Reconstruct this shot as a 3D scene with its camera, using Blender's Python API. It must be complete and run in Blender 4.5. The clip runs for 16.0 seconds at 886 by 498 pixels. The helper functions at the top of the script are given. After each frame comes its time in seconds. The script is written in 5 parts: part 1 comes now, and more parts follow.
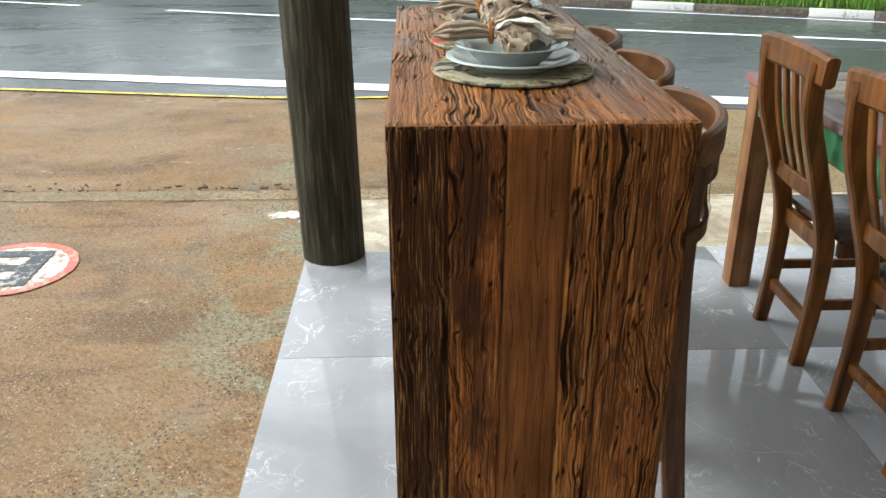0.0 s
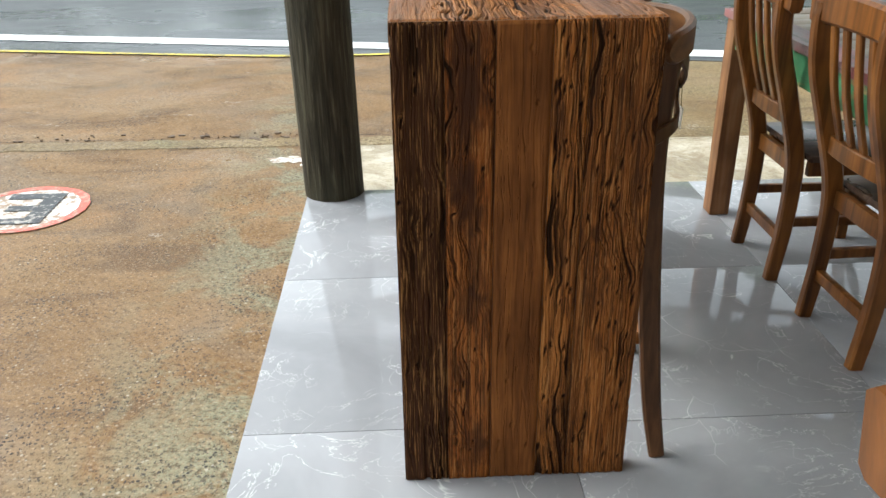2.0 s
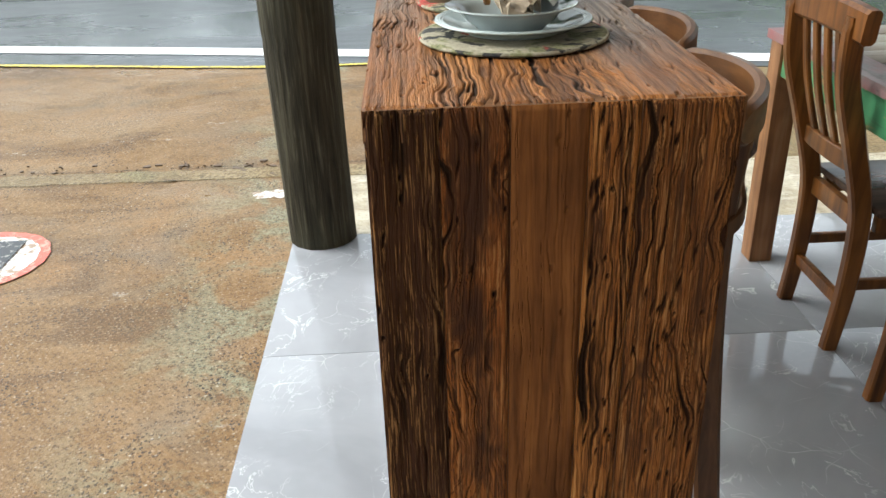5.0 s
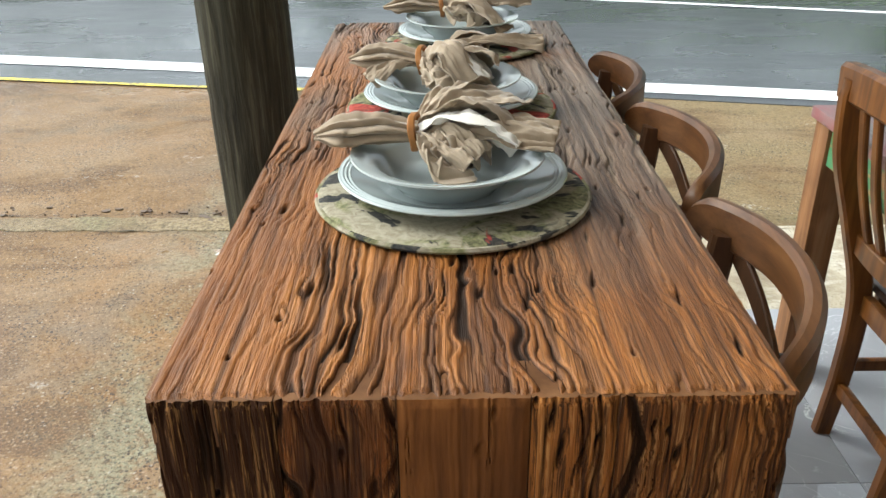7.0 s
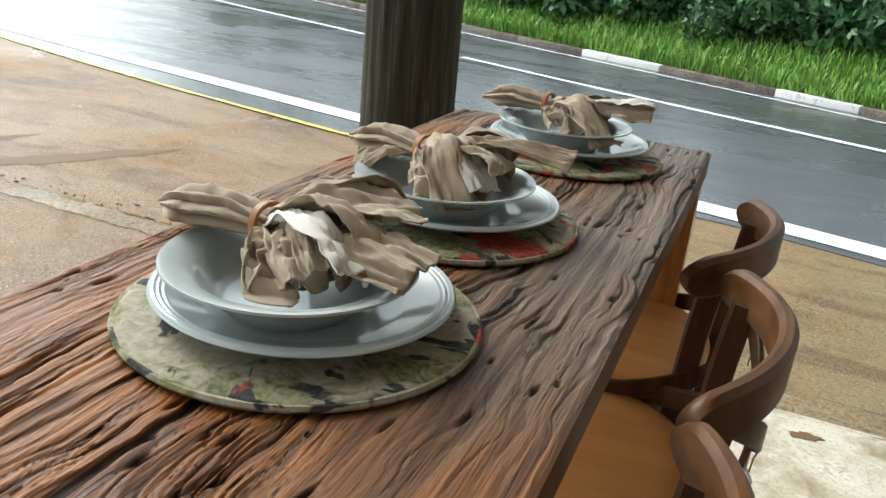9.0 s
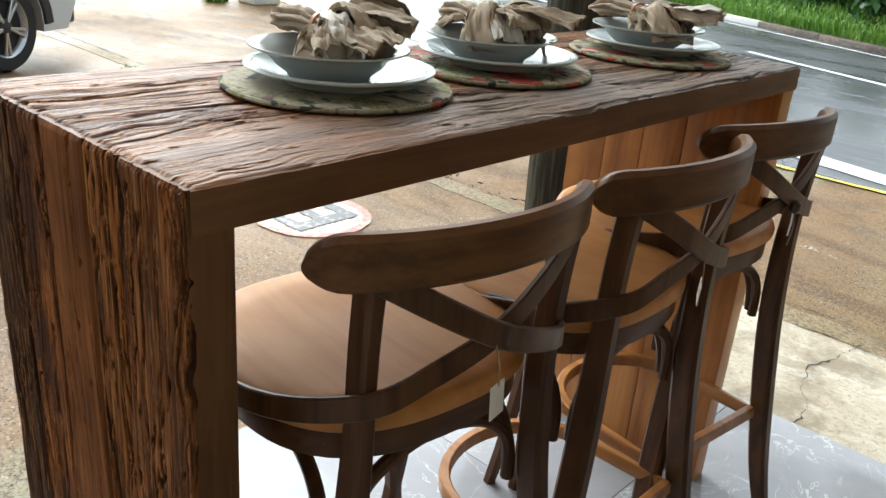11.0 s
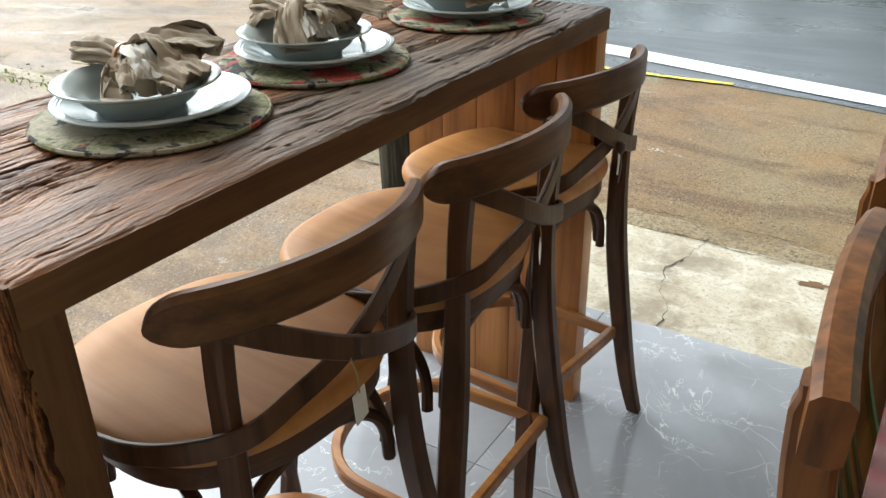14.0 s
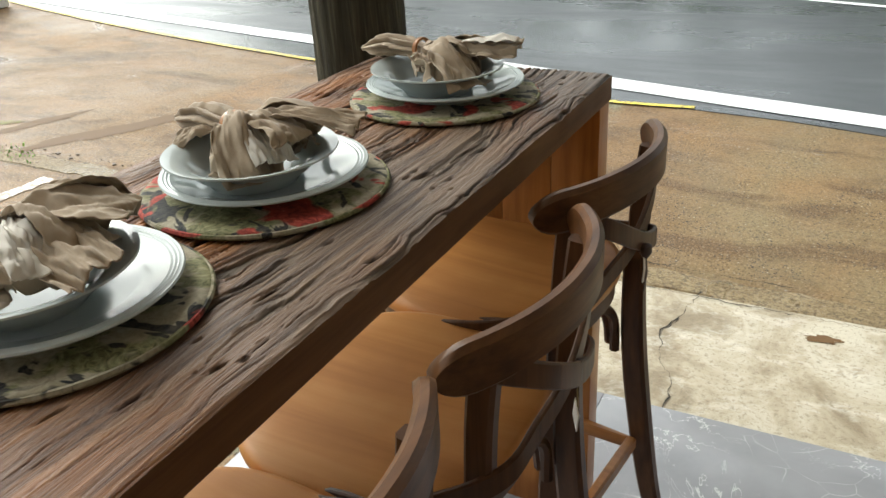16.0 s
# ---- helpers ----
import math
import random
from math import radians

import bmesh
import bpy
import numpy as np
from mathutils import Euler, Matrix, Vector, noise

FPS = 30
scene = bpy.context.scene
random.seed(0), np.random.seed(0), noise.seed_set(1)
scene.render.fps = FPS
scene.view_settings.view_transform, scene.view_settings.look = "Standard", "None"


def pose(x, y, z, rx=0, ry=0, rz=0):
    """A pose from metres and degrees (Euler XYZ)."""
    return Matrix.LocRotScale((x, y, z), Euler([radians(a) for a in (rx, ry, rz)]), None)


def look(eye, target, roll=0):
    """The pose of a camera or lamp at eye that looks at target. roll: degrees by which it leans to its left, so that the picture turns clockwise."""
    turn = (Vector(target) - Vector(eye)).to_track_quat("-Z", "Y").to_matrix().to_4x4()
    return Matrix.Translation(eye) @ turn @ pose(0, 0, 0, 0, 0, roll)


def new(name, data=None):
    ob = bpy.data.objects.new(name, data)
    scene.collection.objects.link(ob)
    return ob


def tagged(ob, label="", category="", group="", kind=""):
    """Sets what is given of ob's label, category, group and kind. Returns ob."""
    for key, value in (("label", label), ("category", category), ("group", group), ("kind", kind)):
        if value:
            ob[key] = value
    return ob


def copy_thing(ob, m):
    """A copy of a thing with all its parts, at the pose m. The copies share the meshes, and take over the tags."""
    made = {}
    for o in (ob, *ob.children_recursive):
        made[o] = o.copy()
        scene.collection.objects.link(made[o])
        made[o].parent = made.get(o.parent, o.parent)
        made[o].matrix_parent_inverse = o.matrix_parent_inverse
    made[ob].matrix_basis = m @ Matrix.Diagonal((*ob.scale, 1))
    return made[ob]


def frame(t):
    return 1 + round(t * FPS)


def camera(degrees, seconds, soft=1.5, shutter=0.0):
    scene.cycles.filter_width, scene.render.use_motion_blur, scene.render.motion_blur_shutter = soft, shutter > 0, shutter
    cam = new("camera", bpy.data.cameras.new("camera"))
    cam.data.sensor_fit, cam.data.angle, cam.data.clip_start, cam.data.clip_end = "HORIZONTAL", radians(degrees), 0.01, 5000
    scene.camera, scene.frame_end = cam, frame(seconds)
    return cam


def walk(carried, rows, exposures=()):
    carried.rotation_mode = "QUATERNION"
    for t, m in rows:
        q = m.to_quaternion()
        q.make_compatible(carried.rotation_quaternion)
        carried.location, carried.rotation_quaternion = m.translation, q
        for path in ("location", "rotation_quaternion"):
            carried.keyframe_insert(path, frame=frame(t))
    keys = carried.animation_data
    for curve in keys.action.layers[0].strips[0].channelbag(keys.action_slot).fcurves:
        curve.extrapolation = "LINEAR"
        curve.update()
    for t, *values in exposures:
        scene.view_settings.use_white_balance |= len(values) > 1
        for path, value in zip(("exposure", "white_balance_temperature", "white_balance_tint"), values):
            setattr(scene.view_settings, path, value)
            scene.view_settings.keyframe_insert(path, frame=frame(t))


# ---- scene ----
cam = camera(56.2, 16.0)
PATH = [
    (0, (0.047, -1.287, 1.4), (0.11, 0.543, 0.595), -0.2),
    (0.5, (0.022, -1.376, 1.364), (0.124, 0.452, 0.561), -0.5),
    (1, (0.011, -1.428, 1.334), (0.116, 0.384, 0.496), -0.6),
    (1.5, (0.02, -1.481, 1.318), (0.111, 0.322, 0.457), -0.5),
    (2, (0.03, -1.515, 1.316), (0.106, 0.29, 0.458), -0.7),
    (2.5, (0.027, -1.524, 1.322), (0.105, 0.287, 0.476), -0.8),
    (3, (0.009, -1.486, 1.315), (0.092, 0.324, 0.467), -0.8),
    (3.5, (-0.001, -1.409, 1.32), (0.085, 0.395, 0.461), -1.1),
    (3.7, (0.005, -1.366, 1.321), (0.096, 0.439, 0.465), -1.1),
    (5.8, (0.084, -0.888, 1.425), (0.13, 0.898, 0.527), -2.1),
    (6, (0.086, -0.854, 1.44), (0.141, 0.935, 0.548), -1.9),
    (6.5, (0.133, -0.708, 1.443), (0.202, 1.081, 0.551), -1.3),
    (7, (0.232, -0.522, 1.44), (0.239, 1.266, 0.545), -0.6),
    (7.5, (0.307, -0.377, 1.447), (0.201, 1.413, 0.562), -1.0),
    (8, (0.388, -0.199, 1.441), (0.124, 1.585, 0.575), -0.3),
    (8.2, (0.415, -0.155, 1.407), (0.084, 1.667, 0.651), 1.7),
    (10.3, (1.007, -0.318, 1.375), (-0.091, 1.185, 0.643), 4.7),
    (10.5, (1.06, -0.332, 1.347), (-0.083, 1.136, 0.614), 4.4),
    (11, (1.159, -0.369, 1.304), (-0.068, 1.013, 0.54), 4.8),
    (11.5, (1.217, -0.406, 1.263), (-0.012, 0.949, 0.453), 5.7),
    (12, (1.227, -0.419, 1.243), (0.03, 0.925, 0.371), 6.7),
    (12.5, (1.233, -0.428, 1.228), (0.055, 0.898, 0.303), 6.6),
    (13, (1.243, -0.414, 1.257), (0.076, 0.909, 0.315), 4.4),
    (13.5, (1.25, -0.372, 1.331), (0.119, 1.0, 0.417), 0.8),
    (14, (1.196, -0.333, 1.418), (0.241, 1.166, 0.5), -0.9),
    (14.5, (1.102, -0.315, 1.436), (0.405, 1.36, 0.594), -0.2),
    (15, (1.016, -0.273, 1.442), (0.294, 1.406, 0.628), -0.2),
    (15.5, (0.976, -0.201, 1.442), (0.158, 1.414, 0.591), -1.2),
    (16, (0.942, -0.046, 1.457), (0.09, 1.529, 0.567), -3.1),
]
EXPOSURE = [(0, 0.0, 6150, 2), (6.5, 0.1, 6100, 2), (7.5, 0.05, 6100, 2), (8, -0.1, 6050, 1), (10.5, 0.0, 6050, 2), (13, 0.1, 6100, 3), (14, 0.0, 6000, 1), (14.5, -0.15, 6000, 1), (15, -0.25, 6350, 2), (16, -0.2, 6450, 2)]
walk(cam, [(t, look(eye, target, roll)) for t, eye, target, roll in PATH], EXPOSURE)

# light levels
SKY, SUN = 0.42, 1.0

# ---- world, sun, exposure ----
world = bpy.data.worlds.new("overcast_sky")
scene.world = world
world.use_nodes = True
wn = world.node_tree
wn.nodes.clear()
sky = wn.nodes.new("ShaderNodeTexSky")
sky.sky_type = "NISHITA"
sky.sun_disc = False
sky.sun_elevation, sky.sun_rotation = radians(42), radians(-72)
sky.air_density, sky.dust_density, sky.ozone_density = 1.0, 4.0, 1.0
grey = wn.nodes.new("ShaderNodeHueSaturation")
grey.inputs["Saturation"].default_value = 0.22
bg = wn.nodes.new("ShaderNodeBackground")
bg.inputs["Strength"].default_value = SKY
wout = wn.nodes.new("ShaderNodeOutputWorld")
wn.links.new(sky.outputs[0], grey.inputs["Color"])
wn.links.new(grey.outputs[0], bg.inputs["Color"])
wn.links.new(bg.outputs[0], wout.inputs["Surface"])

sun_data = bpy.data.lights.new("sun", "SUN")
sun_data.energy, sun_data.angle, sun_data.color = SUN, radians(40), (1.0, 0.98, 0.95)
sun = new("sun", sun_data)
sun.matrix_world = look((-9.5, 3.1, 9), (0, 0, 0))
scene.view_settings.exposure = 0.0


# ---- numpy noise ----
def vnoise(x, y, seed=0):
    """Smooth value noise in 0..1."""
    rng = np.random.RandomState(seed)
    tab = rng.rand(4096)
    per = rng.permutation(4096)
    xi, yi = np.floor(x).astype(int), np.floor(y).astype(int)
    fx, fy = x - xi, y - yi
    fx, fy = fx * fx * (3 - 2 * fx), fy * fy * (3 - 2 * fy)

    def at(i, j):
        return tab[(per[i % 4096] + j * 131) % 4096]
    return (at(xi, yi) * (1 - fx) + at(xi + 1, yi) * fx) * (1 - fy) + (at(xi, yi + 1) * (1 - fx) + at(xi + 1, yi + 1) * fx) * fy


def sstep(a, b, x):
    t = np.clip((x - a) / (b - a), 0, 1)
    return t * t * (3 - 2 * t)


# ---- node materials ----
class Mat:
    """A node material under construction."""

    def __init__(self, name, rough=0.5, metal=0.0, coat=0.0, spec=0.5):
        self.m = bpy.data.materials.new(name)
        self.m.use_nodes = True
        self.nt = self.m.node_tree
        self.b = self.nt.nodes["Principled BSDF"]
        self.b.inputs["Roughness"].default_value = rough
        self.b.inputs["Metallic"].default_value = metal
        self.b.inputs["Coat Weight"].default_value = coat
        self.b.inputs["Coat Roughness"].default_value = 0.12
        self.b.inputs["Specular IOR Level"].default_value = spec
        self.co = self.nt.nodes.new("ShaderNodeTexCoord").outputs["Object"]

    def put(self, sock, v):
        if hasattr(v, "is_output"):
            self.nt.links.new(v, sock)
        elif isinstance(v, (tuple, list)) and len(v) == 3 and sock.type == "RGBA":
            sock.default_value = (*v, 1)
        else:
            sock.default_value = v

    def scale(self, sx, sy, sz, co=None):
        n = self.nt.nodes.new("ShaderNodeMapping")
        self.nt.links.new(co or self.co, n.inputs["Vector"])
        n.inputs["Scale"].default_value = (sx, sy, sz)
        return n.outputs[0]

    def world_co(self):
        return self.nt.nodes.new("ShaderNodeNewGeometry").outputs["Position"]

    def shifted(self, co, amount=20.0):
        """Coordinates moved by the object's own random number."""
        info = self.nt.nodes.new("ShaderNodeObjectInfo")
        mul = self.nt.nodes.new("ShaderNodeMath")
        mul.operation = "MULTIPLY"
        mul.inputs[1].default_value = amount
        self.nt.links.new(info.outputs["Random"], mul.inputs[0])
        add = self.nt.nodes.new("ShaderNodeVectorMath")
        add.operation = "ADD"
        self.nt.links.new(co, add.inputs[0])
        self.nt.links.new(mul.outputs[0], add.inputs[1])
        return add.outputs[0]

    def noise(self, scale, detail=4, rough=0.55, co=None, dist=0.0):
        n = self.nt.nodes.new("ShaderNodeTexNoise")
        self.nt.links.new(co or self.co, n.inputs["Vector"])
        n.inputs["Scale"].default_value = scale
        n.inputs["Detail"].default_value = detail
        n.inputs["Roughness"].default_value = rough
        n.inputs["Distortion"].default_value = dist
        return n.outputs["Fac"]

    def voronoi(self, scale, co=None, feature="F1", out="Distance"):
        n = self.nt.nodes.new("ShaderNodeTexVoronoi")
        n.feature = feature
        self.nt.links.new(co or self.co, n.inputs["Vector"])
        n.inputs["Scale"].default_value = scale
        return n.outputs[out]

    def ramp(self, fac, *stops):
        n = self.nt.nodes.new("ShaderNodeValToRGB")
        self.put(n.inputs["Fac"], fac)
        e = n.color_ramp.elements
        while len(e) < len(stops):
            e.new(0.5)
        for k, (p, c) in zip(e, stops):
            k.position = p
            k.color = (*c, 1) if isinstance(c, tuple) else (c, c, c, 1)
        return n.outputs["Color"]

    def mix(self, fac, a, b, kind="MIX"):
        n = self.nt.nodes.new("ShaderNodeMix")
        n.data_type, n.blend_type = "RGBA", kind
        self.put(n.inputs["Factor"], fac)
        self.put(n.inputs["A"], a)
        self.put(n.inputs["B"], b)
        return n.outputs["Result"]

    def math(self, op, a, b=0.0):
        n = self.nt.nodes.new("ShaderNodeMath")
        n.operation = op
        self.put(n.inputs[0], a)
        self.put(n.inputs[1], b)
        return n.outputs[0]

    def attr(self, name):
        n = self.nt.nodes.new("ShaderNodeAttribute")
        n.attribute_name = name
        return n.outputs["Fac"]

    def random(self):
        return self.nt.nodes.new("ShaderNodeObjectInfo").outputs["Random"]

    def island(self):
        return self.nt.nodes.new("ShaderNodeNewGeometry").outputs["Random Per Island"]

    def tone(self):
        return self.nt.nodes.new("ShaderNodeObjectInfo").outputs["Color"]

    def bump(self, h, strength=0.3, dist=0.01):
        n = self.nt.nodes.new("ShaderNodeBump")
        n.inputs["Strength"].default_value = strength
        n.inputs["Distance"].default_value = dist
        self.put(n.inputs["Height"], h)
        self.nt.links.new(n.outputs[0], self.b.inputs["Normal"])
        return self

    def color(self, c):
        self.put(self.b.inputs["Base Color"], c)
        return self

    def rough(self, r):
        self.put(self.b.inputs["Roughness"], r)
        return self


def old_wood(name, along, rough=0.5, coat=0.0, spec=0.2, hairy=1.0):
    """Weathered, deeply grained reclaimed wood; along is the axis of the grain. Object colour tints each board."""
    m = Mat(name, rough, coat=coat, spec=spec)
    s = [90.0, 90.0, 90.0]
    s["xyz".index(along)] = 2.2
    co = m.shifted(m.co)
    fine = m.noise(1.0, 5, 0.6, m.scale(*s, co), 0.4)
    s2 = [14.0, 14.0, 14.0]
    s2["xyz".index(along)] = 1.6
    band = m.noise(1.0, 3, 0.5, m.scale(*s2, co), 0.8)
    s3 = [16.0, 16.0, 16.0]
    s3["xyz".index(along)] = 4.0
    blot = m.noise(1.0, 4, 0.6, m.scale(*s3, co), 0.6)
    base = m.ramp(band, (0.28, (0.135, 0.058, 0.019)), (0.5, (0.29, 0.130, 0.040)), (0.75, (0.42, 0.210, 0.074)))
    base = m.mix(1.0, base, m.tone(), "MULTIPLY")
    s4 = [330.0, 330.0, 330.0]
    s4["xyz".index(along)] = 9.0
    hair = m.noise(1.0, 3, 0.65, m.scale(*s4, co), 0.5)
    base = m.mix(m.ramp(fine, (0.36, 0.8), (0.50, 0.0)), base, (0.045, 0.018, 0.008))
    # Hair streaks: fine grain with bump shading put into its dark and light.
    base = m.mix(m.ramp(hair, (0.41, 0.80 * hairy), (0.47, 0.0)), base, (0.030, 0.012, 0.005))
    base = m.mix(m.ramp(hair, (0.54, 0.0), (0.62, 0.40 * hairy)), base, (0.50, 0.25, 0.085))
    # Near-black in grooves, pits and splits: dark grain plus recess shade painted in.
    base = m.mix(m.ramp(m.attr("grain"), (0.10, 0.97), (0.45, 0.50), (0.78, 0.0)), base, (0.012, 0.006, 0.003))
    base = m.mix(m.math("MULTIPLY", m.attr("knot"), m.ramp(blot, (0.35, 0.5), (0.6, 1.0))), base, (0.034, 0.013, 0.006))
    base = m.mix(m.ramp(blot, (0.48, 0.0), (0.68, 0.6)), base, (0.055, 0.022, 0.010))
    base = m.mix(m.attr("grey"), base, m.ramp(fine, (0.36, (0.04, 0.03, 0.025)), (0.64, (0.19, 0.145, 0.105))))
    m.color(base)
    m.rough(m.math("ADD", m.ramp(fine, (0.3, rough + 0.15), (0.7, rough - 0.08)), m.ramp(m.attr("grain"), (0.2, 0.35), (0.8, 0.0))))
    return m.bump(m.mix(0.4, fine, hair), 0.9, 0.006)


def plain_wood(name, dark, mid, light, along="z", rough=0.35, coat=0.15, grain=40.0, bump=0.12, spec=0.24):
    """Sawn and varnished wood."""
    m = Mat(name, rough, coat=coat, spec=spec)
    s = [grain, grain, grain]
    s["xyz".index(along)] = grain / 14
    co = m.shifted(m.co)
    fine = m.noise(1.0, 5, 0.6, m.scale(*s, co), 0.3)
    blot = m.noise(6.0, 3, 0.5, co)
    base = m.ramp(fine, (0.3, dark), (0.52, mid), (0.75, light))
    base = m.mix(m.ramp(blot, (0.46, 0.0), (0.70, 0.6)), base, dark)
    m.color(base)
    m.rough(m.ramp(blot, (0.3, rough - 0.07), (0.7, rough + 0.12)))
    return m.bump(fine, bump, 0.003)


M = {}
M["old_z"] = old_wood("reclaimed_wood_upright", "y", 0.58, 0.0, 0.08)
M["smooth_z"] = plain_wood("smooth_worn_plank_wood", (0.070, 0.025, 0.008), (0.170, 0.062, 0.017), (0.245, 0.098, 0.027), "y", 0.66, 0.0, 60, 0.45, 0.06)
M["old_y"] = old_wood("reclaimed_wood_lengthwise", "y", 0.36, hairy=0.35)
M["edge"] = plain_wood("planed_edge_wood", (0.085, 0.038, 0.016), (0.150, 0.070, 0.029), (0.205, 0.102, 0.045), "y", 0.5, 0.0, 34, 0.2, 0.15)
M["panel"] = plain_wood("oiled_panel_wood", (0.22, 0.080, 0.022), (0.43, 0.175, 0.046), (0.54, 0.245, 0.075), "z", 0.34, 0.1, 22)
M["stool"] = plain_wood("brown_stained_wood", (0.044, 0.019, 0.008), (0.085, 0.037, 0.015), (0.125, 0.058, 0.024), "z", 0.42, 0.0, 45)
M["stool_y"] = plain_wood("brown_stained_rail_wood", (0.055, 0.023, 0.009), (0.110, 0.047, 0.017), (0.165, 0.077, 0.029), "y", 0.40, 0.0, 45)
M["seat"] = plain_wood("tan_varnished_seat_wood", (0.40, 0.165, 0.045), (0.51, 0.225, 0.064), (0.58, 0.285, 0.092), "x", 0.46, 0.0, 16, 0.05)
M["foot"] = plain_wood("honey_varnished_wood", (0.22, 0.085, 0.022), (0.33, 0.14, 0.04), (0.42, 0.19, 0.06), "x", 0.34, 0.15, 30)
M["chair"] = plain_wood("red_brown_varnished_wood", (0.050, 0.018, 0.005), (0.155, 0.056, 0.012), (0.25, 0.10, 0.022), "z", 0.36, 0.08, 30)
M["chair_seat"] = plain_wood("dark_worn_seat_wood", (0.03, 0.018, 0.014), (0.07, 0.042, 0.03), (0.14, 0.09, 0.065), "x", 0.3, 0.2, 25)
M["leg2"] = plain_wood("worn_table_leg_wood", (0.12, 0.05, 0.02), (0.25, 0.115, 0.045), (0.33, 0.19, 0.10), "z", 0.5, 0.0, 30, 0.3)


def make_post():
    m = Mat("weathered_post_wood", 0.65, spec=0.15)
    fine = m.noise(1.0, 6, 0.65, m.scale(60, 60, 3.0), 0.5)
    blot = m.noise(2.2, 4, 0.6)
    c = m.ramp(fine, (0.3, (0.008, 0.006, 0.004)), (0.52, (0.034, 0.029, 0.018)), (0.72, (0.105, 0.092, 0.060)))
    c = m.mix(m.ramp(blot, (0.45, 0.0), (0.7, 0.45)), c, (0.052, 0.050, 0.028))
    m.color(c)
    return m.bump(fine, 1.0, 0.008).m


M["post"] = make_post()


def make_marble():
    m = Mat("polished_grey_marble_tile", 0.06, spec=0.28)
    co = m.shifted(m.co, 30)
    warp = m.noise(3.6, 5, 0.62, co, 1.4)
    cloud = m.noise(1.6, 5, 0.6, co, 0.5)
    base = m.ramp(cloud, (0.3, (0.235, 0.234, 0.248)), (0.55, (0.305, 0.304, 0.320)), (0.8, (0.37, 0.37, 0.385)))
    vein = m.ramp(m.math("ABSOLUTE", m.math("SUBTRACT", warp, 0.5)), (0.0, 0.85), (0.006, 0.0))
    gate = m.ramp(m.noise(3.2, 3, 0.5, co), (0.42, 0.0), (0.6, 1.0))
    vein2 = m.ramp(m.voronoi(6.5, m.mixco(m.mixco(co, 0.25), 0.12), "DISTANCE_TO_EDGE"), (0.0, 1.0), (0.010, 0.0))
    gate2 = m.ramp(m.noise(4.5, 4, 0.6, co), (0.52, 0.0), (0.68, 0.65))
    f = m.math("MAXIMUM", m.math("MULTIPLY", vein, gate), m.math("MULTIPLY", vein2, gate2))
    f = m.math("MAXIMUM", f, m.math("MULTIPLY", m.ramp(m.noise(11, 5, 0.7, co, 0.6), (0.64, 0.0), (0.72, 0.6)), gate2))
    m.color(m.mix(f, base, (0.66, 0.66, 0.65)))
    m.rough(m.ramp(m.noise(7, 4, 0.6, co), (0.35, 0.02), (0.7, 0.06)))
    return m.bump(m.noise(9, 2, 0.5, co), 0.012, 0.01).m


def mixco(self, co, amount):
    n = self.nt.nodes.new("ShaderNodeTexNoise")
    self.nt.links.new(co, n.inputs["Vector"])
    n.inputs["Scale"].default_value = 3.0
    a = self.nt.nodes.new("ShaderNodeVectorMath")
    a.operation = "MULTIPLY_ADD"
    self.nt.links.new(n.outputs["Color"], a.inputs[0])
    a.inputs[1].default_value = (amount,) * 3
    self.nt.links.new(co, a.inputs[2])
    return a.outputs[0]


def finewarp(self, co):
    """Coordinates pushed about by a fine noise, so that grains are not round."""
    n = self.nt.nodes.new("ShaderNodeTexNoise")
    self.nt.links.new(co, n.inputs["Vector"])
    n.inputs["Scale"].default_value = 120.0
    a = self.nt.nodes.new("ShaderNodeVectorMath")
    a.operation = "MULTIPLY_ADD"
    self.nt.links.new(n.outputs["Color"], a.inputs[0])
    a.inputs[1].default_value = (0.006,) * 3
    self.nt.links.new(co, a.inputs[2])
    return a.outputs[0]


Mat.mixco, Mat.finewarp = mixco, finewarp
M["marble"] = make_marble()


